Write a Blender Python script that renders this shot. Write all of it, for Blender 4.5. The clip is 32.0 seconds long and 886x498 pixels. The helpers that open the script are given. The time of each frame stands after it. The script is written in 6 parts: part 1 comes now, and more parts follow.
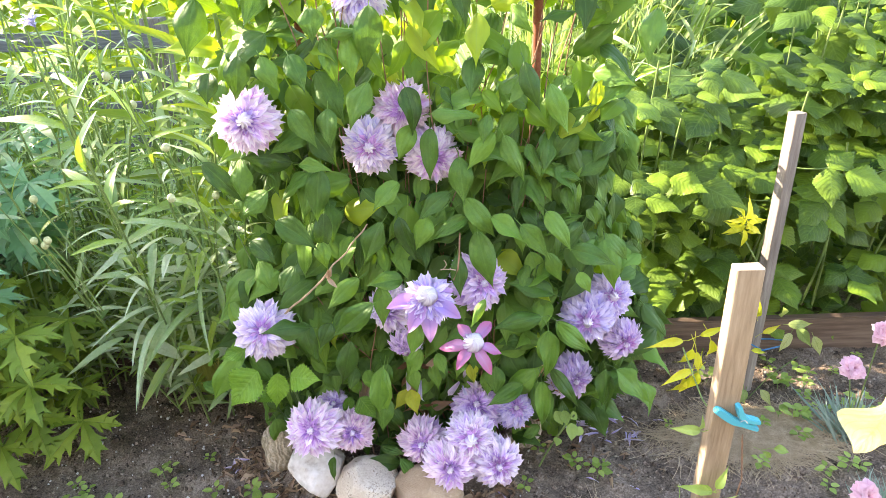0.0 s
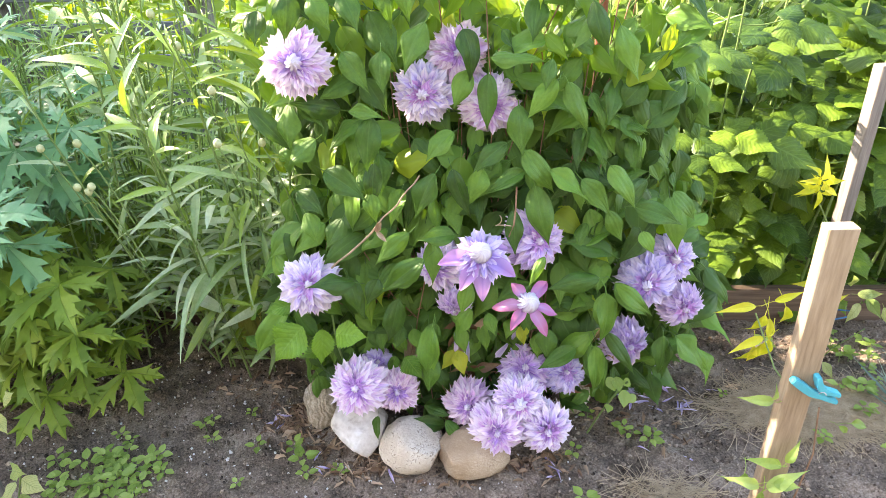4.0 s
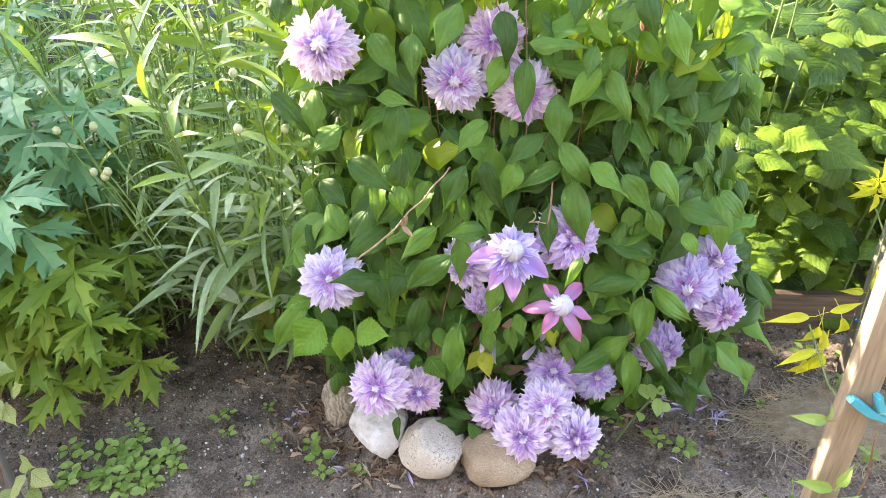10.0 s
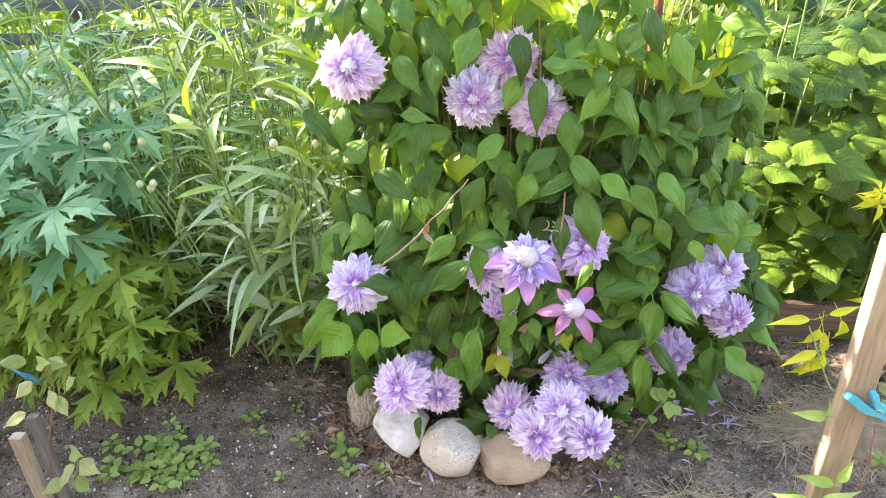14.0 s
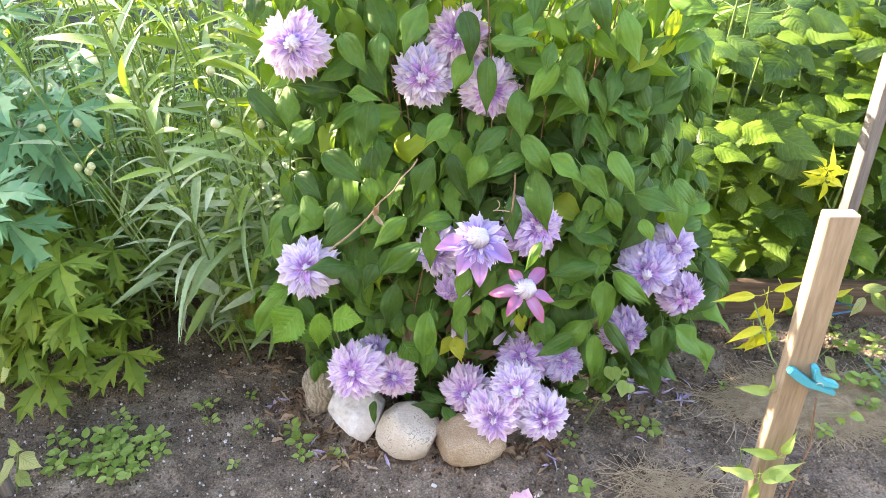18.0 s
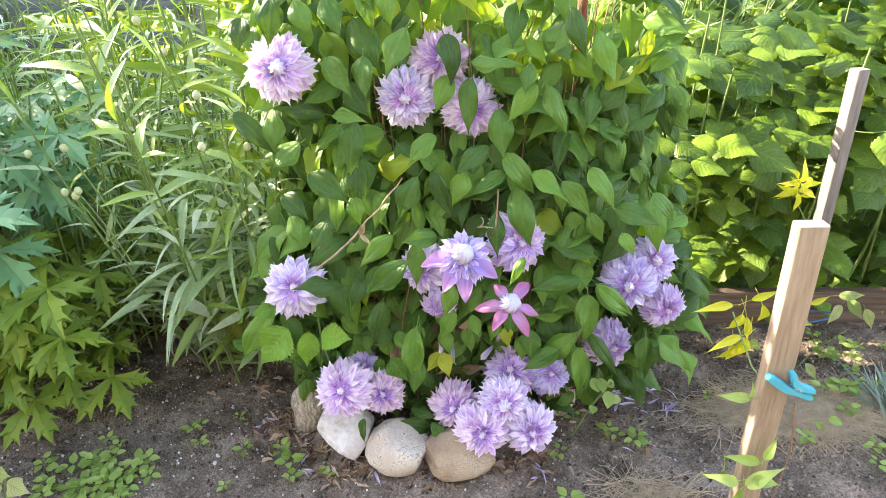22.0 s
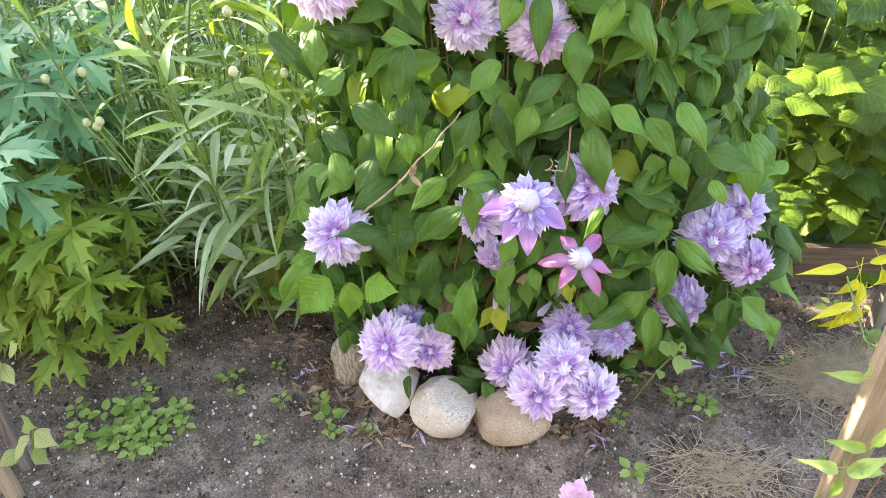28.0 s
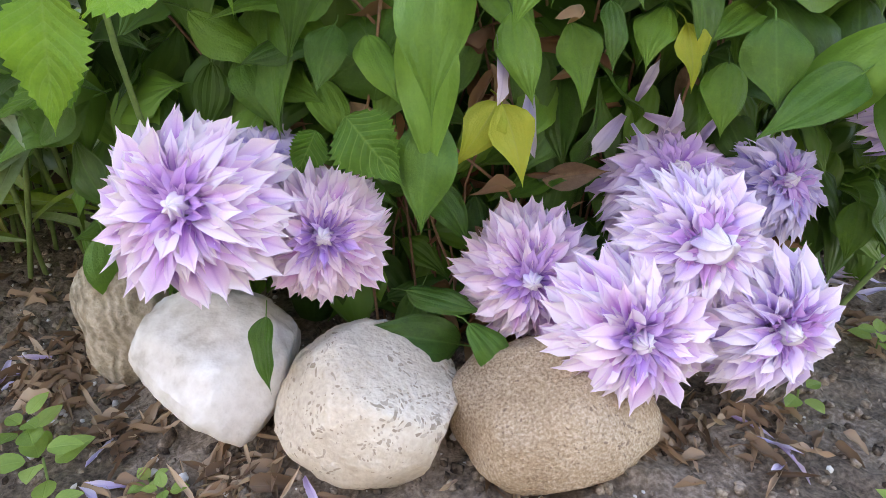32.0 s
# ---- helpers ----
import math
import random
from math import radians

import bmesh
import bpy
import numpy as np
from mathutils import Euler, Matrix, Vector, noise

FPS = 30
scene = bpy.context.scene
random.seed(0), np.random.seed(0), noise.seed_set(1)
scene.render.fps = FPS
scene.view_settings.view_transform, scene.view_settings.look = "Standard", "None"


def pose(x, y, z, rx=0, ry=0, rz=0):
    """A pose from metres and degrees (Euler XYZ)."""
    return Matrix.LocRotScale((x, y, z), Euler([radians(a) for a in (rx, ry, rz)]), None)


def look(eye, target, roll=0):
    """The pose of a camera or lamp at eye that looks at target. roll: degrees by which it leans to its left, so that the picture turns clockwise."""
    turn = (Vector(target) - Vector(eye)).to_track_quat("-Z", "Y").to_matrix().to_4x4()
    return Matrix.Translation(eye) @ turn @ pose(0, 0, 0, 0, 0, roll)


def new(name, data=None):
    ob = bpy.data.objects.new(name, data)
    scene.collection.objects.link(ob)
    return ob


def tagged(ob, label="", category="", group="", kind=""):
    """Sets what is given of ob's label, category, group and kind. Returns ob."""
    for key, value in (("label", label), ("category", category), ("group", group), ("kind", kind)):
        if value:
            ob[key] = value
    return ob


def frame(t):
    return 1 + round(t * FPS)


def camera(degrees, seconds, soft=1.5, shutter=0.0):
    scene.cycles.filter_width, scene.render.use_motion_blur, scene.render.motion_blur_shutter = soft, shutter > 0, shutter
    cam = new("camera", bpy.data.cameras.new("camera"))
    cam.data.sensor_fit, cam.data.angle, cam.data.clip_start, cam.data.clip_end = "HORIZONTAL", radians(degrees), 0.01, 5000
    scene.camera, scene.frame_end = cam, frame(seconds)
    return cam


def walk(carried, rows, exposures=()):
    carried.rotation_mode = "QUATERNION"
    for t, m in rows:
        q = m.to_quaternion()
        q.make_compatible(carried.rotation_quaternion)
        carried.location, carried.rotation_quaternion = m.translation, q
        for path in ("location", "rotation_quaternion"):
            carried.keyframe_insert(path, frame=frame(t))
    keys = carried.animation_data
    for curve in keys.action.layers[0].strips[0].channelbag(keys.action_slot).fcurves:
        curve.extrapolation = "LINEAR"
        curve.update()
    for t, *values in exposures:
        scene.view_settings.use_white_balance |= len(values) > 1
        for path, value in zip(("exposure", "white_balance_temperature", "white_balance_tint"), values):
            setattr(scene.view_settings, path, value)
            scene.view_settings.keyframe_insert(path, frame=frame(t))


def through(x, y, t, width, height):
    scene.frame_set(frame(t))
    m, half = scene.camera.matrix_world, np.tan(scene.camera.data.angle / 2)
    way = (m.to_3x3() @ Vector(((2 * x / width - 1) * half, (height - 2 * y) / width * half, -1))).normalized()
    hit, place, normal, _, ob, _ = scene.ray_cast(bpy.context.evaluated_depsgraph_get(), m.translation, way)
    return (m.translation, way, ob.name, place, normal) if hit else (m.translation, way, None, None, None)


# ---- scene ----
cam = camera(68.75, 32.0, soft=0.4)
PATH = [
    (0, (0.2809, -1.0233, 1.0093), (0.2710, 0.7952, 0.1768), -1.91),
    (0.5, (0.2723, -1.0271, 1.0135), (0.2120, 0.7928, 0.1862), -2.01),
    (1, (0.2657, -1.0276, 1.0026), (0.1417, 0.7804, 0.1567), -1.73),
    (1.5, (0.2506, -1.0194, 0.9873), (0.1238, 0.7832, 0.1303), -1.66),
    (2, (0.2514, -1.0076, 0.9744), (0.1679, 0.7792, 0.0797), -2.63),
    (2.5, (0.2467, -0.9996, 0.9686), (0.1933, 0.7807, 0.0588), -1.96),
    (3, (0.2395, -0.9874, 0.9706), (0.1725, 0.7913, 0.0585), -1.35),
    (3.5, (0.2379, -0.9846, 0.9709), (0.1434, 0.7892, 0.0517), -1.63),
    (5.5, (0.2367, -0.9632, 0.9617), (0.1389, 0.7992, 0.0213), -2.48),
    (6, (0.2313, -0.9545, 0.9604), (0.1337, 0.7984, 0.0024), -2.33),
    (6.5, (0.2305, -0.9498, 0.9497), (0.1235, 0.8159, 0.0164), -1.82),
    (7, (0.2221, -0.9562, 0.9560), (0.1089, 0.8219, 0.0473), -1.61),
    (7.5, (0.2239, -0.9434, 0.9517), (0.0885, 0.8278, 0.0328), -1.48),
    (8, (0.2235, -0.9133, 0.9500), (0.1139, 0.8263, -0.0306), -1.79),
    (8.5, (0.2277, -0.9228, 0.9469), (0.0816, 0.8099, -0.0413), -1.13),
    (9, (0.2255, -0.9266, 0.9410), (0.0580, 0.8197, -0.0194), -0.74),
    (9.5, (0.2241, -0.9240, 0.9509), (0.0497, 0.8261, -0.0013), -1.03),
    (10, (0.2197, -0.9284, 0.9514), (0.0592, 0.8257, 0.0041), -1.40),
    (10.5, (0.2178, -0.9334, 0.9553), (0.0676, 0.8228, 0.0101), -1.89),
    (11, (0.2238, -0.9420, 0.9563), (0.0592, 0.8144, 0.0139), -2.22),
    (11.5, (0.2317, -0.9496, 0.9586), (0.0497, 0.8039, 0.0141), -2.32),
    (12, (0.2371, -0.9727, 0.9636), (0.0408, 0.7940, 0.0470), -2.57),
    (12.5, (0.2340, -0.9890, 0.9688), (0.0311, 0.7883, 0.0745), -2.15),
    (13, (0.2336, -0.9967, 0.9682), (0.0107, 0.7821, 0.0816), -2.58),
    (13.5, (0.2304, -0.9996, 0.9672), (-0.0016, 0.7759, 0.0762), -2.15),
    (15.5, (0.2340, -0.9807, 0.9633), (0.0202, 0.7914, 0.0611), -2.86),
    (16, (0.2329, -0.9816, 0.9621), (0.0417, 0.7920, 0.0578), -2.37),
    (16.5, (0.2353, -0.9810, 0.9585), (0.0773, 0.7940, 0.0505), -1.63),
    (17, (0.2448, -0.9773, 0.9587), (0.1006, 0.7904, 0.0342), -1.69),
    (17.5, (0.2546, -0.9829, 0.9549), (0.1300, 0.7809, 0.0203), -1.13),
    (18, (0.2587, -0.9840, 0.9540), (0.1260, 0.7764, 0.0140), -1.54),
    (18.5, (0.2584, -0.9875, 0.9549), (0.1331, 0.7712, 0.0109), -1.52),
    (19, (0.2624, -0.9894, 0.9539), (0.1253, 0.7686, 0.0102), -1.96),
    (19.5, (0.2629, -0.9905, 0.9544), (0.1273, 0.7686, 0.0125), -1.88),
    (20, (0.2613, -0.9882, 0.9553), (0.1190, 0.7699, 0.0126), -2.11),
    (20.5, (0.2615, -0.9898, 0.9565), (0.1178, 0.7702, 0.0175), -2.42),
    (21, (0.2542, -0.9920, 0.9599), (0.1277, 0.7773, 0.0360), -2.05),
    (21.5, (0.2613, -0.9950, 0.9608), (0.1592, 0.7842, 0.0531), -2.38),
    (22, (0.2613, -1.0000, 0.9628), (0.1708, 0.7860, 0.0673), -2.04),
    (22.5, (0.2607, -1.0062, 0.9655), (0.1573, 0.7778, 0.0672), -2.28),
    (23, (0.2630, -1.0054, 0.9629), (0.1385, 0.7751, 0.0605), -2.51),
    (23.5, (0.2593, -1.0055, 0.9634), (0.1341, 0.7774, 0.0658), -2.19),
    (24, (0.2637, -1.0019, 0.9635), (0.1372, 0.7802, 0.0647), -2.33),
    (24.5, (0.2642, -0.9997, 0.9651), (0.1315, 0.7822, 0.0666), -2.25),
    (26.5, (0.2633, -0.9870, 0.9613), (0.1096, 0.7858, 0.0482), -2.57),
    (27, (0.2511, -0.9621, 0.9538), (0.0832, 0.7965, 0.0162), -2.47),
    (27.5, (0.2376, -0.9266, 0.9403), (0.0548, 0.7985, -0.0549), -2.45),
    (28, (0.2170, -0.8881, 0.9136), (0.0218, 0.8019, -0.1380), -2.51),
    (28.5, (0.1807, -0.8110, 0.8703), (-0.0345, 0.9087, -0.1278), -4.76),
    (29, (0.1397, -0.7020, 0.8132), (-0.0436, 0.9754, -0.2604), -6.71),
    (29.5, (0.1069, -0.5946, 0.7175), (0.0583, 1.0590, -0.4063), -5.94),
    (30, (0.1200, -0.4915, 0.6372), (0.0601, 1.1213, -0.5441), -8.31),
    (30.5, (0.0986, -0.4515, 0.5475), (0.0771, 1.2236, -0.5449), -7.00),
    (31, (0.1153, -0.4241, 0.4570), (0.1076, 1.3283, -0.5069), -6.43),
    (31.5, (0.1265, -0.3951, 0.4036), (0.1511, 1.3412, -0.5886), -4.69),
    (32, (0.1372, -0.3823, 0.3351), (0.2499, 1.3939, -0.5772), -0.51),
]
EXPOSURES = [(0, 3.15, 7600, 19), (27, 3.14, 7600, 19), (29, 3.24, 7600, 19), (32, 3.2, 7600, 20)]
walk(cam, [(t, look(eye, target, roll)) for t, eye, target, roll in PATH], exposures=EXPOSURES)

# ---- light ----
SUN_AZ, SUN_EL = radians(-68), radians(28)
world = bpy.data.worlds.new("sky")
scene.world = world
world.use_nodes = True
wn = world.node_tree
sky = wn.nodes.new("ShaderNodeTexSky")
sky.sky_type, sky.sun_disc = "NISHITA", False
sky.sun_elevation, sky.sun_rotation = SUN_EL, SUN_AZ
wn.links.new(sky.outputs[0], wn.nodes["Background"].inputs[0])
wn.nodes["Background"].inputs[1].default_value = 0.14
sun = new("sun", bpy.data.lights.new("sun", "SUN"))
sun.data.energy, sun.data.angle, sun.data.color = 3.0, radians(0.6), (1.0, 0.93, 0.8)
SUN_TO = Vector((math.sin(SUN_AZ) * math.cos(SUN_EL), math.cos(SUN_AZ) * math.cos(SUN_EL), math.sin(SUN_EL)))
sun.matrix_world = look(SUN_TO * 20, (0, 0, 0))

rng = random.Random(7)


# ---- materials ----
def links_of(m):
    m.use_nodes = True
    t = m.node_tree
    return t, t.nodes, t.links, t.nodes["Principled BSDF"]


def val(n, l, op, a, b=None):
    q = n.new("ShaderNodeMath")
    q.operation = op
    for k, v in enumerate((a, b)):
        if v is None:
            continue
        if isinstance(v, (int, float)):
            q.inputs[k].default_value = v
        else:
            l.new(v, q.inputs[k])
    return q.outputs[0]


def ramp(n, l, fac, stops):
    r = n.new("ShaderNodeValToRGB")
    e = r.color_ramp.elements
    while len(e) < len(stops):
        e.new(0.5)
    for k, (p, c) in enumerate(stops):
        e[k].position, e[k].color = p, (*c, 1)
    l.new(fac, r.inputs[0])
    return r.outputs[0]


def mixc(n, l, fac, a, b, kind="MIX"):
    q = n.new("ShaderNodeMix")
    q.data_type, q.blend_type = "RGBA", kind
    for s, v in ((q.inputs[0], fac), (q.inputs[6], a), (q.inputs[7], b)):
        if isinstance(v, (int, float)):
            s.default_value = v
        elif isinstance(v, tuple):
            s.default_value = (*v, 1)
        else:
            l.new(v, s)
    return q.outputs[2]


def tex_noise(n, l, scale, detail=4, rough=0.55, coords="Object"):
    tc = n.new("ShaderNodeTexCoord")
    q = n.new("ShaderNodeTexNoise")
    q.inputs["Scale"].default_value, q.inputs["Detail"].default_value = scale, detail
    q.inputs["Roughness"].default_value = rough
    l.new(tc.outputs[coords], q.inputs["Vector"])
    return q.outputs[0]


def bump(n, l, height, strength, dist, p):
    b = n.new("ShaderNodeBump")
    b.inputs["Strength"].default_value, b.inputs["Distance"].default_value = strength, dist
    l.new(height, b.inputs["Height"])
    l.new(b.outputs[0], p.inputs["Normal"])
    return b


def chance(n, l):
    """One random number a piece, single or joined."""
    oi, ge = n.new("ShaderNodeObjectInfo"), n.new("ShaderNodeNewGeometry")
    return val(n, l, "FRACT", val(n, l, "ADD", oi.outputs["Random"], ge.outputs["Random Per Island"]))


def leaf_material(name, stops, glow, veins="long", vein_col=(0.2, 0.32, 0.09), rough=0.42, sheen=0.0, through=0.35, vein_amt=0.45, puff=0.35, count=9.0):
    m = bpy.data.materials.new(name)
    t, n, l, p = links_of(m)
    uv = n.new("ShaderNodeUVMap")
    s = n.new("ShaderNodeSeparateXYZ")
    l.new(uv.outputs[0], s.inputs[0])
    u, v = s.outputs[0], s.outputs[1]
    x = val(n, l, "MULTIPLY", val(n, l, "ABSOLUTE", val(n, l, "SUBTRACT", u, 0.5)), 2.0)
    mid = val(n, l, "SUBTRACT", 1.0, val(n, l, "MINIMUM", val(n, l, "MULTIPLY", x, 14.0), 1.0))
    if veins == "pinnate":
        w = val(n, l, "SUBTRACT", v, val(n, l, "MULTIPLY", x, 0.28))
        f = val(n, l, "ABSOLUTE", val(n, l, "SUBTRACT", val(n, l, "FRACT", val(n, l, "MULTIPLY", w, count)), 0.5))
        side = val(n, l, "MAXIMUM", val(n, l, "SUBTRACT", val(n, l, "MULTIPLY", f, 9.0), 3.5), 0.0)
        puffed = f
    elif veins == "long":
        f = val(n, l, "ABSOLUTE", val(n, l, "SUBTRACT", val(n, l, "FRACT", val(n, l, "MULTIPLY", x, 2.2)), 0.5))
        side = val(n, l, "MULTIPLY", val(n, l, "MAXIMUM", val(n, l, "SUBTRACT", val(n, l, "MULTIPLY", f, 16.0), 7.0), 0.0), 0.25)
        puffed = f
    else:
        side = val(n, l, "MULTIPLY", mid, 0.2)
        puffed = mid
    vein = val(n, l, "MINIMUM", val(n, l, "MAXIMUM", mid, side), 1.0)
    r = chance(n, l)
    grain = tex_noise(n, l, 45, 5)
    blotch = tex_noise(n, l, 9, 3)
    fac = val(n, l, "ADD", val(n, l, "MULTIPLY", r, 0.85), val(n, l, "MULTIPLY", val(n, l, "SUBTRACT", val(n, l, "ADD", val(n, l, "MULTIPLY", grain, 0.5), blotch), 0.5), 0.45))
    col = ramp(n, l, fac, stops)
    col = mixc(n, l, val(n, l, "MULTIPLY", vein, vein_amt), col, vein_col)
    l.new(col, p.inputs["Base Color"])
    l.new(val(n, l, "ADD", rough - 0.08, val(n, l, "MULTIPLY", blotch, 0.2)), p.inputs["Roughness"])
    p.inputs["Specular IOR Level"].default_value = 0.32
    p.inputs["Sheen Weight"].default_value = sheen
    hgt = val(n, l, "ADD", val(n, l, "MULTIPLY", puffed, -1.0), val(n, l, "MULTIPLY", grain, 0.5))
    b = bump(n, l, hgt, puff, 0.0022, p)
    tr = n.new("ShaderNodeBsdfTranslucent")
    l.new(mixc(n, l, 1.0, col, glow, "MULTIPLY"), tr.inputs[0])
    l.new(b.outputs[0], tr.inputs["Normal"])
    mx = n.new("ShaderNodeMixShader")
    mx.inputs[0].default_value = through
    l.new(p.outputs[0], mx.inputs[1])
    l.new(tr.outputs[0], mx.inputs[2])
    l.new(mx.outputs[0], n["Material Output"].inputs[0])
    return m


def petal_material(name, base, body, tip, edge, through=0.3):
    """Colour runs from the petal's foot to its tip, with a darker midrib."""
    m = bpy.data.materials.new(name)
    t, n, l, p = links_of(m)
    uv = n.new("ShaderNodeUVMap")
    s = n.new("ShaderNodeSeparateXYZ")
    l.new(uv.outputs[0], s.inputs[0])
    x = val(n, l, "MULTIPLY", val(n, l, "ABSOLUTE", val(n, l, "SUBTRACT", s.outputs[0], 0.5)), 2.0)
    oi, ge = n.new("ShaderNodeObjectInfo"), n.new("ShaderNodeNewGeometry")
    grain = tex_noise(n, l, 160, 4)
    along = val(n, l, "ADD", s.outputs[1], val(n, l, "MULTIPLY", val(n, l, "SUBTRACT", ge.outputs["Random Per Island"], 0.5), 0.4))
    along = val(n, l, "ADD", along, val(n, l, "MULTIPLY", val(n, l, "SUBTRACT", grain, 0.5), 0.3))
    col = ramp(n, l, along, ((0.05, base), (0.42, body), (0.88, tip)))
    col = mixc(n, l, val(n, l, "MULTIPLY", val(n, l, "POWER", x, 2.0), 0.6), col, edge)
    col = mixc(n, l, val(n, l, "MULTIPLY", val(n, l, "SUBTRACT", 1.0, val(n, l, "MINIMUM", val(n, l, "MULTIPLY", x, 5.0), 1.0)), 0.3), col, base)
    hsv = n.new("ShaderNodeHueSaturation")
    l.new(val(n, l, "ADD", 0.47, val(n, l, "MULTIPLY", oi.outputs["Random"], 0.075)), hsv.inputs["Hue"])
    l.new(col, hsv.inputs["Color"])
    col = hsv.outputs[0]
    l.new(col, p.inputs["Base Color"])
    p.inputs["Roughness"].default_value = 0.6
    p.inputs["Sheen Weight"].default_value = 0.15
    bump(n, l, val(n, l, "ADD", val(n, l, "MULTIPLY", val(n, l, "FRACT", val(n, l, "MULTIPLY", x, 2.5)), 0.5), grain), 0.55, 0.0009, p)
    tr = n.new("ShaderNodeBsdfTranslucent")
    l.new(col, tr.inputs[0])
    mx = n.new("ShaderNodeMixShader")
    mx.inputs[0].default_value = through
    l.new(p.outputs[0], mx.inputs[1])
    l.new(tr.outputs[0], mx.inputs[2])
    l.new(mx.outputs[0], n["Material Output"].inputs[0])
    return m


def plain_material(name, stops, scale, rough=0.8, bumps=0.4, dist=0.002, fine=6.0, stretch=None, spec=0.3):
    """A mottled surface: broad stains, fine grain, relief."""
    m = bpy.data.materials.new(name)
    t, n, l, p = links_of(m)
    tc = n.new("ShaderNodeTexCoord")
    mp = n.new("ShaderNodeMapping")
    mp.inputs["Scale"].default_value = stretch or (1, 1, 1)
    l.new(tc.outputs["Object"], mp.inputs[0])
    outs = []
    for k, d in ((scale, 5), (scale * fine, 6)):
        q = n.new("ShaderNodeTexNoise")
        q.inputs["Scale"].default_value, q.inputs["Detail"].default_value = k, d
        q.inputs["Roughness"].default_value = 0.62
        l.new(mp.outputs[0], q.inputs["Vector"])
        outs.append(q.outputs[0])
    both = val(n, l, "ADD", val(n, l, "MULTIPLY", outs[0], 0.55), val(n, l, "MULTIPLY", outs[1], 0.45))
    both = val(n, l, "ADD", both, val(n, l, "MULTIPLY", val(n, l, "SUBTRACT", chance(n, l), 0.5), 0.12))
    l.new(ramp(n, l, both, stops), p.inputs["Base Color"])
    p.inputs["Roughness"].default_value = rough
    p.inputs["Specular IOR Level"].default_value = spec
    bump(n, l, both, bumps, dist, p)
    return m


def stone_material(name, stops, speck=None, speck_scale=60, speck_at=0.2, grain_scale=260, grain_amt=0.4, streak=0.0):
    m = bpy.data.materials.new(name)
    t, n, l, p = links_of(m)
    broad, fine = tex_noise(n, l, 14, 5), tex_noise(n, l, grain_scale, 3)
    f = val(n, l, "ADD", val(n, l, "MULTIPLY", broad, 1.0 - grain_amt), val(n, l, "MULTIPLY", fine, grain_amt))
    if streak:
        wave = n.new("ShaderNodeTexWave")
        wave.inputs["Scale"].default_value, wave.inputs["Distortion"].default_value, wave.inputs["Detail"].default_value = 30, 12, 4
        wave.inputs["Detail Scale"].default_value = 1.2
        l.new(n.new("ShaderNodeTexCoord").outputs["Object"], wave.inputs["Vector"])
        f = val(n, l, "ADD", f, val(n, l, "MULTIPLY", val(n, l, "SUBTRACT", wave.outputs["Fac"], 0.5), streak))
    col = ramp(n, l, f, stops)
    if speck:
        tc = n.new("ShaderNodeTexCoord")
        wob = n.new("ShaderNodeTexNoise")
        wob.inputs["Scale"].default_value = 40
        l.new(tc.outputs["Object"], wob.inputs["Vector"])
        add = n.new("ShaderNodeMixRGB")
        add.blend_type, add.inputs[0].default_value = "ADD", 0.03
        l.new(tc.outputs["Object"], add.inputs[1])
        l.new(wob.outputs[1], add.inputs[2])
        v = n.new("ShaderNodeTexVoronoi")
        v.inputs["Scale"].default_value = speck_scale
        l.new(add.outputs[0], v.inputs["Vector"])
        sz = n.new("ShaderNodeSeparateColor")
        l.new(v.outputs["Color"], sz.inputs[0])
        lim = val(n, l, "MULTIPLY", val(n, l, "POWER", sz.outputs[0], 2.5), speck_at * 2.2)
        lim = val(n, l, "MULTIPLY", lim, val(n, l, "MAXIMUM", 0.0, val(n, l, "MULTIPLY", val(n, l, "SUBTRACT", tex_noise(n, l, 30, 3), 0.34), 5.0)))
        on = val(n, l, "LESS_THAN", v.outputs["Distance"], lim)
        col = mixc(n, l, val(n, l, "MULTIPLY", on, val(n, l, "ADD", 0.35, val(n, l, "MULTIPLY", sz.outputs[1], 0.5))), col, speck)
    l.new(col, p.inputs["Base Color"])
    p.inputs["Roughness"].default_value = 0.75
    bump(n, l, f, 0.9, 0.006, p)
    return m


LEAF = leaf_material("clematis_leaf", ((0.0, (0.026, 0.066, 0.01)), (0.45, (0.06, 0.148, 0.019)), (1.0, (0.14, 0.29, 0.037))), (1.6, 1.5, 0.4), "long", (0.13, 0.28, 0.07), vein_amt=0.22, rough=0.44, through=0.15, puff=0.5)
LEAF.node_tree.nodes["Principled BSDF"].inputs["Specular IOR Level"].default_value = 0.34
# young leaf green, made paler for sun shining through the bush top
YOUNG_SUNLIT = leaf_material("young_sunlit_clematis_leaf", ((0.0, (0.09, 0.2, 0.02)), (0.5, (0.17, 0.32, 0.03)), (1.0, (0.32, 0.44, 0.04))), (1.7, 1.5, 0.45), "long", (0.25, 0.38, 0.1), vein_amt=0.3, rough=0.38, through=0.4)
RASP = leaf_material("raspberry_leaf", ((0.0, (0.02, 0.065, 0.01)), (0.5, (0.092, 0.168, 0.018)), (1.0, (0.2, 0.33, 0.032))), (1.5, 1.5, 0.5), "pinnate", (0.22, 0.36, 0.09), rough=0.42, puff=0.4, through=0.22, vein_amt=0.25)
# silvery leaf green; the palest stops also paint in the sky's sheen
BLADE = leaf_material("cornflower_leaf", ((0.0, (0.1, 0.19, 0.02)), (0.25, (0.26, 0.4, 0.04)), (0.5, (0.2, 0.33, 0.1)), (0.78, (0.35, 0.47, 0.25)), (1.0, (0.56, 0.65, 0.46))), (1.4, 1.45, 0.45), "mid", (0.34, 0.44, 0.25), rough=0.36, sheen=0.2, through=0.25)
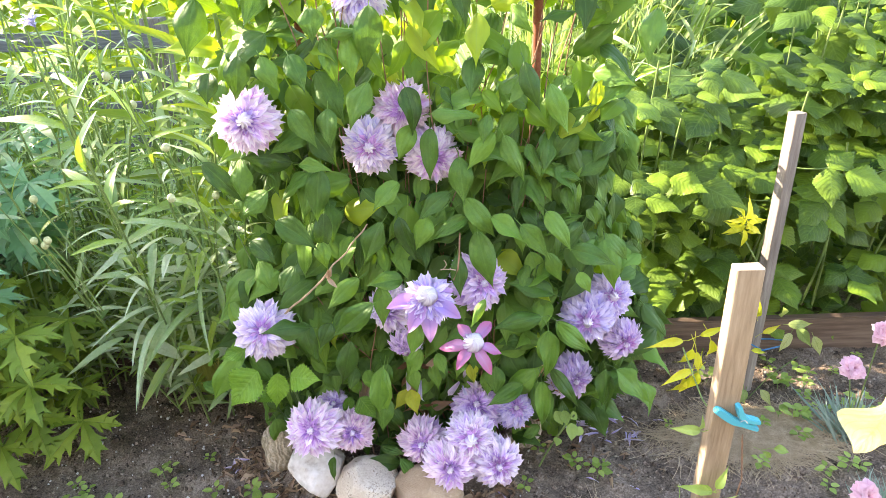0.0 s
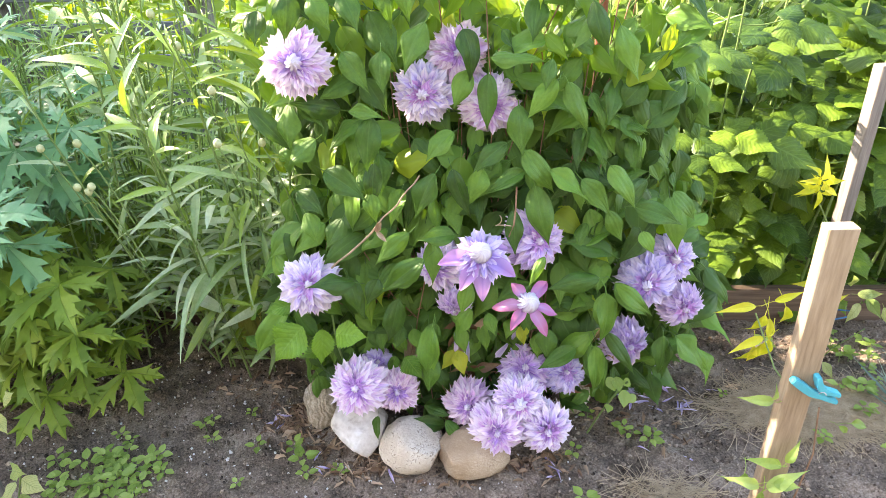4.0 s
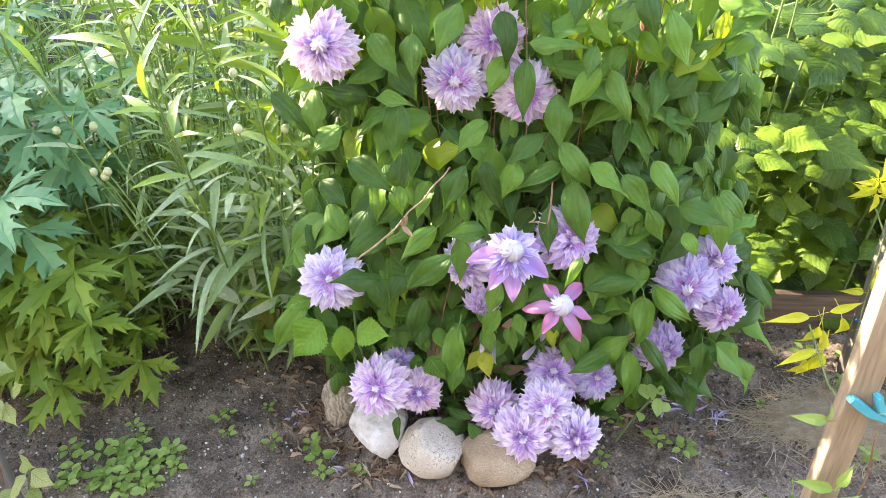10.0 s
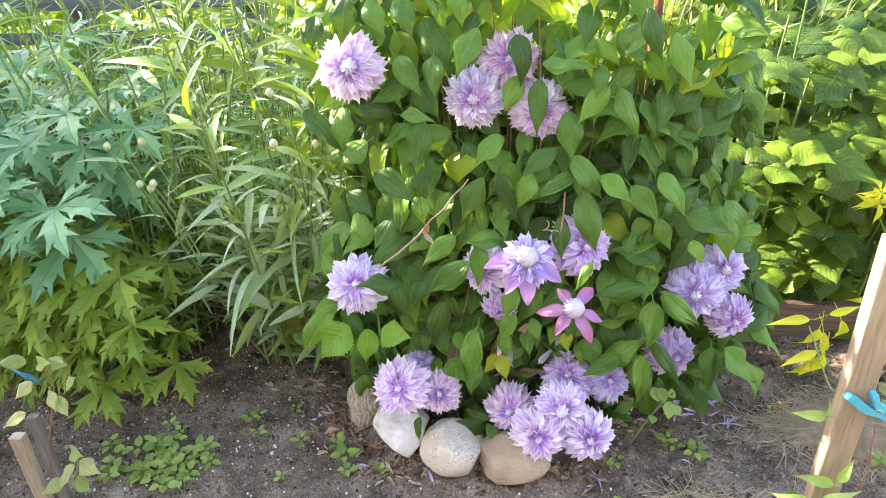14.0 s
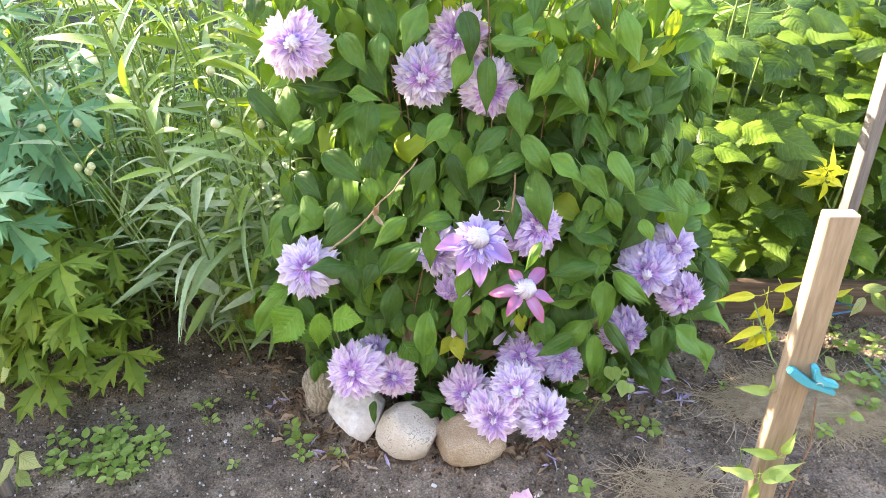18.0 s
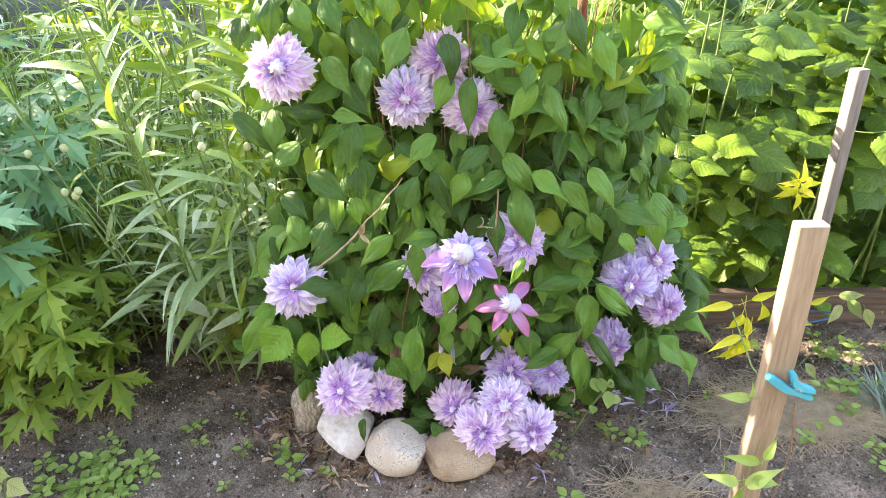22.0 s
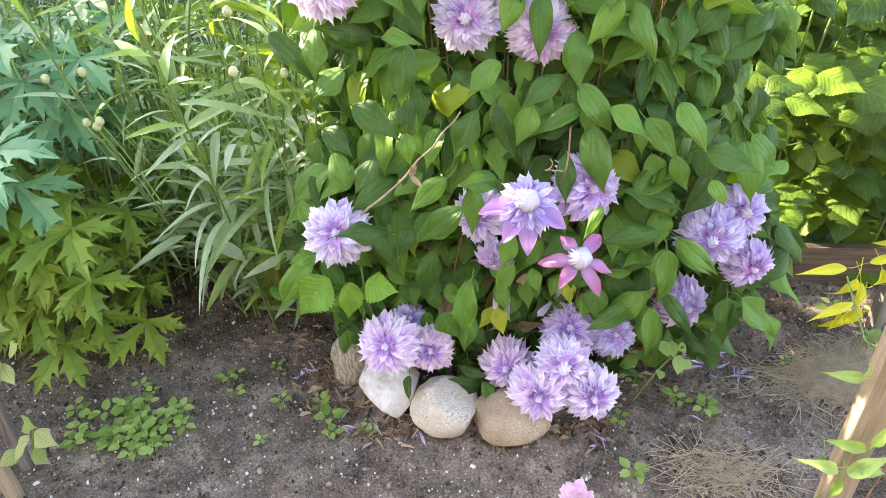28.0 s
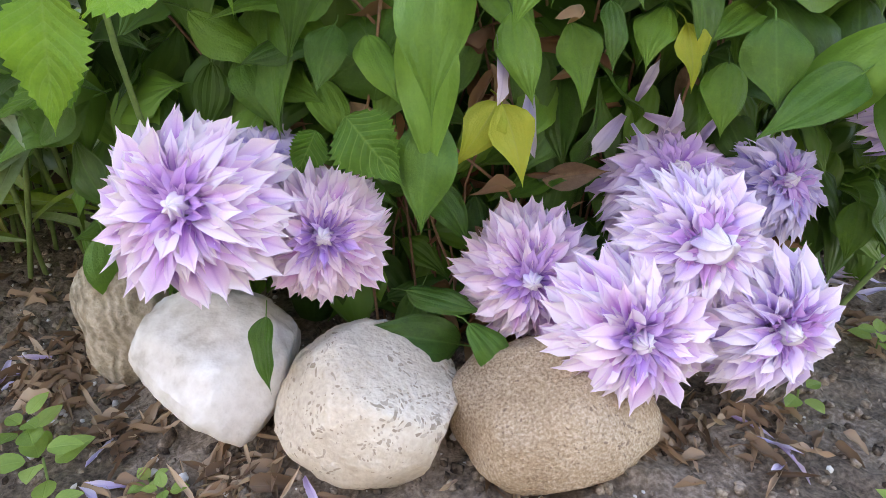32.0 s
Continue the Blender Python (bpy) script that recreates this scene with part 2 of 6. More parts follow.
BLADE.node_tree.nodes["Principled BSDF"].inputs["Specular IOR Level"].default_value = 0.6
# leaf green shifted to blue, with the sky's reflection put into the colour
PALM = leaf_material("delphinium_leaf", ((0.0, (0.08, 0.21, 0.095)), (0.55, (0.14, 0.32, 0.15)), (1.0, (0.22, 0.43, 0.21))), (1.4, 1.5, 0.5), "mid", (0.28, 0.46, 0.24), rough=0.36, through=0.2)
OLDPALM = leaf_material("delphinium_old_leaf", ((0.0, (0.1, 0.18, 0.02)), (0.5, (0.155, 0.255, 0.03)), (1.0, (0.25, 0.35, 0.045))), (1.3, 1.4, 0.5), "mid", (0.3, 0.36, 0.08), rough=0.45, through=0.25)
# dark leaf green with the shade under and behind the canes put in
SHADED_SCRUB = leaf_material("shaded_undergrowth_leaf", ((0.0, (0.03, 0.08, 0.012)), (0.5, (0.07, 0.16, 0.025)), (1.0, (0.15, 0.28, 0.04))), (1.4, 1.5, 0.5), "mid", (0.2, 0.32, 0.1))
# whitened grass green: sunlight is put into the colour of shaded blades
GRASS_SUNLIT = leaf_material("sunlit_grass_blade", ((0.0, (0.18, 0.28, 0.08)), (0.5, (0.38, 0.48, 0.2)), (1.0, (0.62, 0.66, 0.42))), (1.3, 1.5, 0.6), "mid", (0.3, 0.4, 0.2), rough=0.45)
WEED = leaf_material("seedling_leaf", ((0.0, (0.17, 0.27, 0.06)), (0.5, (0.27, 0.4, 0.1)), (1.0, (0.4, 0.52, 0.17))), (1.4, 1.5, 0.5), "mid", (0.3, 0.45, 0.12))
YELLOW = leaf_material("yellow_leaf", ((0.0, (0.4, 0.48, 0.03)), (0.5, (0.58, 0.6, 0.04)), (1.0, (0.74, 0.72, 0.1))), (1.3, 1.2, 0.5), "long", (0.55, 0.55, 0.1))
PALEGOLD = leaf_material("cream_yellow_leaf", ((0.0, (0.7, 0.66, 0.12)), (0.5, (0.82, 0.77, 0.25)), (1.0, (0.9, 0.87, 0.55))), (1.2, 1.2, 0.6), "pinnate", (0.75, 0.74, 0.3), puff=0.8)
CREAM = leaf_material("variegated_leaf", ((0.0, (0.16, 0.25, 0.07)), (0.5, (0.3, 0.38, 0.13)), (1.0, (0.5, 0.52, 0.24))), (1.3, 1.3, 0.6), "pinnate", (0.1, 0.2, 0.05), vein_amt=0.6)
GREYLEAF = leaf_material("pink_foliage", ((0.0, (0.16, 0.24, 0.2)), (0.5, (0.24, 0.33, 0.28)), (1.0, (0.36, 0.44, 0.38))), (1.0, 1.2, 0.8), "mid", (0.3, 0.4, 0.34), rough=0.6)
DEADLEAF = leaf_material("dead_leaf", ((0.0, (0.1, 0.05, 0.024)), (0.5, (0.3, 0.17, 0.09)), (1.0, (0.55, 0.37, 0.22))), (1.2, 1.0, 0.7), "mid", (0.12, 0.07, 0.04), rough=0.8, through=0.2)
DRY = leaf_material("dry_leaf", ((0.0, (0.1, 0.06, 0.036)), (0.5, (0.3, 0.2, 0.13)), (1.0, (0.58, 0.45, 0.32))), (1.2, 1.0, 0.7), "mid", (0.2, 0.14, 0.1), rough=0.8, through=0.15)
PETAL = petal_material("lavender_petal", (0.25, 0.08, 0.55), (0.57, 0.33, 0.81), (0.95, 0.86, 0.96), (0.96, 0.88, 0.97), through=0.22)
PETAL_BLUE = petal_material("violet_blue_petal", (0.21, 0.08, 0.54), (0.44, 0.29, 0.78), (0.84, 0.74, 0.94), (0.84, 0.73, 0.93), through=0.22)
PETAL_PINK = petal_material("pinkish_petal", (0.37, 0.08, 0.48), (0.66, 0.32, 0.71), (0.95, 0.8, 0.9), (0.95, 0.82, 0.91), through=0.22)
INNER = petal_material("violet_petal", (0.2, 0.06, 0.46), (0.4, 0.19, 0.66), (0.64, 0.42, 0.8), (0.74, 0.55, 0.84), through=0.2)
STAR = petal_material("pink_tepal", (0.56, 0.34, 0.68), (0.58, 0.3, 0.58), (0.56, 0.18, 0.42), (0.5, 0.1, 0.34))
STAR_PALE = petal_material("lavender_tepal", (0.28, 0.13, 0.58), (0.49, 0.32, 0.75), (0.62, 0.33, 0.66), (0.66, 0.44, 0.76))
BOSS = petal_material("white_stamens", (0.58, 0.45, 0.7), (0.85, 0.8, 0.87), (0.93, 0.9, 0.9), (0.66, 0.54, 0.76), through=0.15)
BUD = petal_material("pale_heart", (0.5, 0.36, 0.68), (0.84, 0.76, 0.88), (0.95, 0.92, 0.93), (0.6, 0.45, 0.74), through=0.1)
PINK = petal_material("pink_petal", (0.6, 0.2, 0.4), (0.8, 0.45, 0.6), (0.88, 0.6, 0.7), (0.9, 0.65, 0.75))
BLUE = petal_material("blue_petal", (0.3, 0.3, 0.7), (0.5, 0.52, 0.85), (0.65, 0.68, 0.9), (0.7, 0.72, 0.9))
FADED = petal_material("faded_petal", (0.3, 0.24, 0.5), (0.5, 0.43, 0.7), (0.74, 0.68, 0.82), (0.76, 0.7, 0.82), through=0.15)

SOIL = plain_material("soil", ((0.36, (0.036, 0.027, 0.019)), (0.5, (0.205, 0.156, 0.115)), (0.63, (0.46, 0.37, 0.29))), 9, 0.95, 1.0, 0.009, 26)
def lawn_beyond(m, start, end):
    """Soil gives way to mown grass beyond the bed."""
    t, n, l, p = links_of(m)
    tc, s = n.new("ShaderNodeTexCoord"), n.new("ShaderNodeSeparateXYZ")
    l.new(tc.outputs["Object"], s.inputs[0])
    q = val(n, l, "DIVIDE", val(n, l, "SUBTRACT", s.outputs[1], start), end - start)
    q = val(n, l, "ADD", q, val(n, l, "SUBTRACT", tex_noise(n, l, 6, 4), 0.5))
    q = val(n, l, "MAXIMUM", val(n, l, "MINIMUM", q, 1.0), 0.0)
    green = ramp(n, l, tex_noise(n, l, 22, 6), ((0.3, (0.05, 0.1, 0.02)), (0.5, (0.11, 0.2, 0.035)), (0.7, (0.2, 0.3, 0.06))))
    l.new(mixc(n, l, q, p.inputs["Base Color"].links[0].from_socket, green), p.inputs["Base Color"])


lawn_beyond(SOIL, 0.55, 1.1)
WOOD_NEW = plain_material("sawn_wood", ((0.25, (0.2, 0.145, 0.09)), (0.5, (0.36, 0.275, 0.185)), (0.75, (0.52, 0.42, 0.3))), 14, 0.75, 0.6, 0.0016, 4, (3, 3, 0.25))
WOOD_OLD = plain_material("weathered_wood", ((0.25, (0.1, 0.085, 0.075)), (0.5, (0.2, 0.175, 0.15)), (0.75, (0.34, 0.31, 0.27))), 16, 0.85, 0.8, 0.0022, 4, (3, 3, 0.2))
END_GRAIN = plain_material("end_grain", ((0.25, (0.36, 0.29, 0.2)), (0.5, (0.52, 0.44, 0.33)), (0.75, (0.66, 0.58, 0.46))), 60, 0.85, 0.6, 0.001)
WOOD_FENCE = plain_material("grey_fence_wood", ((0.25, (0.07, 0.07, 0.07)), (0.5, (0.17, 0.17, 0.17)), (0.75, (0.32, 0.32, 0.32))), 14, 0.85, 0.6, 0.002, 4, (0.15, 3, 3))
HOUSE = plain_material("stained_wall", ((0.25, (0.2, 0.2, 0.2)), (0.5, (0.27, 0.27, 0.27)), (0.75, (0.36, 0.36, 0.36))), 6, 0.8, 0.3, 0.002)
WOOD_BED = plain_material("damp_board", ((0.25, (0.06, 0.04, 0.028)), (0.5, (0.15, 0.105, 0.075)), (0.75, (0.26, 0.19, 0.14))), 10, 0.9, 0.6, 0.002, 4, (0.2, 3, 3))
RUST = plain_material("rusty_paint", ((0.25, (0.1, 0.03, 0.015)), (0.5, (0.22, 0.07, 0.035)), (0.75, (0.34, 0.14, 0.08))), 60, 0.7, 0.3, 0.001)
STEM = plain_material("green_stem", ((0.25, (0.1, 0.16, 0.05)), (0.5, (0.17, 0.26, 0.08)), (0.75, (0.26, 0.36, 0.13))), 50, 0.55, 0.2, 0.0005)
VINE = plain_material("woody_vine", ((0.25, (0.14, 0.07, 0.04)), (0.5, (0.27, 0.15, 0.09)), (0.75, (0.42, 0.27, 0.17))), 60, 0.75, 0.4, 0.0006)
TWIG = plain_material("tan_twig", ((0.25, (0.22, 0.15, 0.09)), (0.5, (0.4, 0.3, 0.2)), (0.75, (0.55, 0.44, 0.32))), 80, 0.8, 0.4, 0.0006)
STRAW = plain_material("straw", ((0.25, (0.26, 0.19, 0.11)), (0.5, (0.47, 0.37, 0.24)), (0.75, (0.68, 0.57, 0.4))), 50, 0.8, 0.2, 0.0005)
PERLITE = plain_material("perlite", ((0.2, (0.6, 0.58, 0.54)), (0.8, (0.82, 0.81, 0.78))), 120, 0.8, 0.3, 0.0005)
CLOD = plain_material("clod", ((0.38, (0.036, 0.025, 0.018)), (0.5, (0.165, 0.125, 0.092)), (0.6, (0.4, 0.325, 0.25))), 40, 0.95, 0.8, 0.002)
PEG = plain_material("turquoise_plastic", ((0.2, (0.03, 0.36, 0.48)), (0.8, (0.06, 0.5, 0.6))), 40, 0.35, 0.05, 0.0003, spec=0.5)
TWINE = plain_material("blue_twine", ((0.2, (0.02, 0.12, 0.28)), (0.8, (0.06, 0.25, 0.45))), 200, 0.6, 0.3, 0.0004)
METAL = plain_material("spring_steel", ((0.2, (0.4, 0.4, 0.4)), (0.8, (0.6, 0.6, 0.6))), 100, 0.35, 0.05, 0.0002)
WHITE_STONE = stone_material("quartz", ((0.34, (0.36, 0.31, 0.24)), (0.45, (0.6, 0.56, 0.5)), (0.6, (0.78, 0.75, 0.7))), None, grain_amt=0.35, grain_scale=90)
SPECK_STONE = stone_material("speckled_granite", ((0.3, (0.46, 0.37, 0.27)), (0.5, (0.65, 0.57, 0.46)), (0.68, (0.77, 0.71, 0.61))), (0.27, 0.2, 0.14), 300, 0.3)
BROWN_STONE = stone_material("sandy_stone", ((0.36, (0.26, 0.17, 0.1)), (0.5, (0.46, 0.34, 0.22)), (0.64, (0.66, 0.54, 0.4))), (0.2, 0.13, 0.09), 420, 0.2, 520, 0.55)
GREY_STONE = stone_material("tan_stone", ((0.32, (0.22, 0.18, 0.12)), (0.5, (0.38, 0.32, 0.23)), (0.66, (0.58, 0.51, 0.4))), None, streak=0.17)


# ---- geometry helpers ----
def mesh_of(name, V, F, material, UV=None, smooth=True):
    me = bpy.data.meshes.new(name)
    me.from_pydata([tuple(v) for v in V] if not isinstance(V, np.ndarray) else V.tolist(), [], F if isinstance(F, list) else F.tolist())
    if UV is not None:
        lay = me.uv_layers.new(name="UVMap")
        idx = np.empty(len(me.loops), dtype=np.int32)
        me.loops.foreach_get("vertex_index", idx)
        lay.data.foreach_set("uv", np.asarray(UV, dtype=np.float32)[idx].ravel())
    me.materials.append(material)
    if smooth:
        me.polygons.foreach_set("use_smooth", [True] * len(me.polygons))
    me.update()
    return me


def piece(name, me, parent=None, m=None, label=""):
    ob = new(name, me)
    ob.parent = parent
    if m is not None:
        ob.matrix_basis = m
    return tagged(ob, label)


def part(name, bm, material, parent, label=""):
    me = bpy.data.meshes.new(name)
    bm.to_mesh(me)
    bm.free()
    me.materials.append(material)
    return piece(name, me, parent, None, label)


def thing(name, label, category, group="", kind="", at=(0, 0, 0)):
    ob = new(name)
    ob.empty_display_size = 0.02
    ob.location = at
    return tagged(ob, label, category, group, kind)


def axes(along, face):
    """A turn whose +Y runs along and whose +Z leans to face."""
    y = Vector(along).normalized()
    z = Vector(face) - y * Vector(face).dot(y)
    if z.length < 1e-4:
        z = y.orthogonal()
    z.normalize()
    x = y.cross(z)
    return Matrix((x, y, z)).transposed()


def at(place, along, face, size, wide=1.0):
    m = axes(along, face).to_4x4()
    m.translation = Vector(place)
    return m @ Matrix.Diagonal((size * wide, size, size, 1))


def leaf_geo(half, nu=3, nv=8, fold=0.25, curl=0.2, wave=0.0, teeth=0, tooth=0.0, twist=0.0, seed=0, bow=0.0, pleat=0.0):
    """A blade of length 1 along +Y, top side +Z; half(s) is its half width."""
    r = random.Random(seed)
    V, UV, F = [], [], []
    ph = r.random() * 6.28
    for i in range(nv + 1):
        s = i / nv
        if not teeth:
            s = 0.4 * s + 0.6 * (1 - math.cos(math.pi * s)) / 2
        w = max(half(s), 0.002)
        for j in range(-nu, nu + 1):
            k = j / nu
            e = w * k
            if teeth and abs(j) == nu:
                e *= 1 + tooth * (1 if i % 2 else -1)
            a = twist * s
            z = fold * abs(e) - curl * s * s + wave * math.sin(ph + s * 9 + (2 if j > 0 else 0)) * abs(k) * w
            z -= bow * w * k * k
            if pleat:
                z += pleat * math.cos(6.283 * 9 * (s - 0.28 * abs(k))) * min(1, 3 * abs(k)) * min(1, w * 6)
            V.append((e * math.cos(a) - z * math.sin(a) * 0.3, s, z + e * math.sin(a)))
            UV.append((0.5 + 0.5 * k, s))
    c = 2 * nu + 1
    for i in range(nv):
        for j in range(2 * nu):
            q = i * c + j
            F.append((q, q + 1, q + c + 1, q + c))
    return np.array(V), np.array(F), np.array(UV)


class Batch:
    """Gathers many copies of small shapes into one mesh."""

    def __init__(self):
        self.V, self.F, self.U, self.n = [], [], [], 0

    def add(self, geo, m):
        V, F, U = geo
        a = np.array(m)
        self.V.append(V @ a[:3, :3].T + a[:3, 3])
        self.F.append(F + self.n)
        self.U.append(U)
        self.n += len(V)

    def mesh(self, name, material):
        return mesh_of(name, np.concatenate(self.V), [f for a in self.F for f in a.tolist()], material, np.concatenate(self.U))


def tube_geo(points, radii, sides=6):
    pts = [Vector(p) for p in points]
    V, F, U = [], [], []
    up = Vector((0.3, 0.2, 1))
    for i, p in enumerate(pts):
        d = (pts[min(i + 1, len(pts) - 1)] - pts[max(i - 1, 0)]).normalized()
        a = d.cross(up)
        if a.length < 0.05:
            a = d.cross(Vector((1, 0, 0)))
        a.normalize()
        b = d.cross(a)
        rad = radii[i] if isinstance(radii, (list, tuple)) else radii
        for k in range(sides):
            t = 2 * math.pi * k / sides
            V.append(tuple(p + a * math.cos(t) * rad + b * math.sin(t) * rad))
            U.append((k / sides, i / max(len(pts) - 1, 1)))
    for i in range(len(pts) - 1):
        for k in range(sides):
            k2 = (k + 1) % sides
            F.append((i * sides + k, i * sides + k2, (i + 1) * sides + k2, (i + 1) * sides + k))
    return np.array(V), np.array(F), np.array(U)


def curve_points(a, b, sag=0.0, n=8, side=(0, 0, 1), wob=0.0, r=None):
    a, b, side = Vector(a), Vector(b), Vector(side)
    out = []
    for i in range(n + 1):
        s = i / n
        p = a.lerp(b, s) + side * sag * 4 * s * (1 - s)
        if wob and r and 0 < i < n:
            p += Vector((r.uniform(-wob, wob), r.uniform(-wob, wob), r.uniform(-wob, wob)))
        out.append(p)
    return out


def tube(name, points, radii, material, parent, sides=6, label=""):
    V, F, U = tube_geo(points, radii, sides)
    return piece(name, mesh_of(name, V, F, material, U), parent, None, label)


IDENT = Matrix.Identity(4)


# ---- leaf shapes ----
def ovate(w, belly=0.32, sharp=1.3):
    def half(s):
        if s <= 0 or s >= 1:
            return 0.0
        if s < belly:
            return w * math.sin(math.pi / 2 * (s / belly)) ** 0.6
        t = (s - belly) / (1 - belly)
        return w * (1 - t ** sharp) * (1 - 0.28 * t)
    return half


def heart_leaf(w, belly=0.36):
    """Rounded base, widest below the middle, drawn out to a fine tip."""
    def half(s):
        if s <= 0 or s >= 1:
            return 0.0
        if s < belly:
            return w * math.sin(math.pi / 2 * s / belly) ** 0.62
        t = (s - belly) / (1 - belly)
        return w * (math.cos(math.pi / 2 * t) ** 1.75 * (1 - 0.12 * t) + 0.05 * t * (1 - t))
    return half


def with_stalk(geo, length, bend, thick=0.012):
    """Adds a thin leaf stalk behind the blade's base."""
    V, F, U = geo
    pts = [(0, 0.04, 0.004), (0, -length * 0.45, -bend * 0.3), (bend * 0.5, -length, -bend)]
    v, f, u = tube_geo(pts, thick, 4)
    u = np.tile(np.array([[0.5, 0.1]]), (len(v), 1))
    return np.concatenate((V, v)), np.concatenate((F, f + len(V))), np.concatenate((U, u))


def lance(w, belly=0.4):
    def half(s):
        return w * math.sin(math.pi * min(1, s ** (math.log(0.5) / math.log(belly)))) ** 0.8 if 0 < s < 1 else 0.0
    return half


def strap(w):
    def half(s):
        return w * min(1, 0.35 + s * 4) * (1 - s ** 3.5) if s < 1 else 0.0
    return half


def noisy_solid(radius, seed, lumps=0.12, detail=3, squash=(1, 1, 1), freq=1.3, fine=0.015):
    bm = bmesh.new()
    bmesh.ops.create_icosphere(bm, subdivisions=detail, radius=1.0)
    off = Vector((seed * 3.1, seed * 1.7, seed * 0.9))
    for v in bm.verts:
        d = v.co.normalized()
        k = 1 + lumps * noise.noise(d * freq + off) + lumps * 0.45 * noise.noise(d * freq * 2.6 + off) + fine * noise.noise(d * 9 + off)
        v.co = Vector((d.x * squash[0], d.y * squash[1], d.z * squash[2])) * radius * k
    for f in bm.faces:
        f.smooth = True
    return bm


# ---- ground ----
def soil_height(x, y):
    h = 0.010 * noise.noise(Vector((x * 2.1, y * 2.1, 0))) + 0.006 * noise.noise(Vector((x * 9, y * 9, 3)))
    h += 0.007 * noise.noise(Vector((x * 30, y * 30, 7))) + 0.006 * noise.noise(Vector((x * 70, y * 70, 9)))
    return h


def build_ground():
    xs = [-1400, -300, -60, -15, -6, -3.2, -2.2] + [-1.5 + 0.0065 * i for i in range(470)] + [2.2, 3.2, 6, 15, 60, 300, 1400]
    ys = [-1400, -300, -60, -15, -6, -3.0, -1.8, -1.2, -0.8] + [-0.5 + 0.0065 * i for i in range(155)] + [0.6, 0.8, 1.0, 1.4, 2.2, 4, 9, 30, 120, 500, 1400]
    V = [(x, y, soil_height(x, y) if abs(x) < 3 and abs(y) < 3 else 0.0) for y in ys for x in xs]
    n = len(xs)
    F = [(j * n + i, j * n + i + 1, (j + 1) * n + i + 1, (j + 1) * n + i) for j in range(len(ys) - 1) for i in range(n - 1)]
    piece("ground", mesh_of("ground", V, F, SOIL))
    return tagged(bpy.data.objects["ground"], "grey-brown bare garden soil with small clods", "soil", kind="structure")


ground = build_ground()


def box_bm(bm, c, s, turn=None, bevel=0.0):
    r = bmesh.ops.create_cube(bm, size=1.0)
    m = Matrix.Translation(c) @ (turn.to_4x4() if turn else IDENT) @ Matrix.Diagonal((*s, 1))
    bmesh.ops.transform(bm, matrix=m, verts=r["verts"])
    if bevel:
        ed = list({e for v in r["verts"] for e in v.link_edges})
        bmesh.ops.bevel(bm, geom=ed, offset=bevel, segments=2, affect="EDGES")


def plank(name, c, s, material, parent=None, label="", bevel=0.003, turn=None, bend=0.002):
    bm = bmesh.new()
    box_bm(bm, (0, 0, 0), s, None, bevel)
    axis = max(range(3), key=lambda k: s[k])
    long_edges = [e for e in bm.edges if abs((e.verts[0].co - e.verts[1].co)[axis]) > 0.6 * s[axis]]
    bmesh.ops.subdivide_edges(bm, edges=long_edges, cuts=10, use_grid_fill=True)
    off = Vector((c[0] * 7, c[1] * 5, c[2] * 3))
    for v in bm.verts:
        v.co += noise.noise_vector(v.co * 12 + off) * bend
    ob = part(name, bm, material, parent, label)
    ob.matrix_basis = Matrix.Translation(c) @ (turn.to_4x4() if turn else IDENT)
    return ob


# bed edging behind the plants
for x0, x1, h in ((-2.3, -0.62, 0.10), (-0.61, 0.72, 0.10), (0.73, 2.4, 0.095)):
    b = plank("edging_board", ((x0 + x1) / 2, 0.47, h / 2 - 0.01), (x1 - x0, 0.028, h + 0.02), WOOD_BED)
    tagged(b, "damp brown wooden edging board standing along the bed", "edging board", "edging boards", "structure")

# plain house wall behind the camera closes the garden
house_wall = plank("wall_south", (0.0, -3.3, 1.5), (12.0, 0.2, 3.2), HOUSE, bend=0.0)
tagged(house_wall, "plain grey house wall opposite the bed", "wall", kind="structure")

# old fence far behind on the side of the tall plants
fence = thing("fence", "weathered grey wooden rail fence behind the flower bed", "fence")
for z, h, y in ((0.74, 0.07, 1.62), (0.60, 0.05, 1.6), (0.47, 0.05, 1.63), (0.33, 0.06, 1.6), (0.18, 0.06, 1.61)):
    plank("rail", (-2.0, y, z), (2.4, 0.03, h), WOOD_FENCE, fence, bend=0.008)
for x in (-3.1, -2.4, -1.6, -0.85):
    plank("post", (x, 1.69, 0.38), (0.08, 0.08, 0.86), WOOD_OLD, fence)

# rusty trellis rods in the clematis
trellis = thing("trellis", "rust-brown painted metal trellis rods carrying the clematis", "trellis")
for x, y, top in ((0.445, 0.175, 1.5), (0.02, 0.2, 1.5)):
    tube("rod", curve_points((x, y, -0.05), (x + 0.015, y, top), 0, 6), 0.0085, RUST, trellis, 8)
for z in (1.05, 1.4):
    tube("crossbar", curve_points((0.0, 0.19, z), (0.47, 0.19, z), 0, 4), 0.004, RUST, trellis, 6)

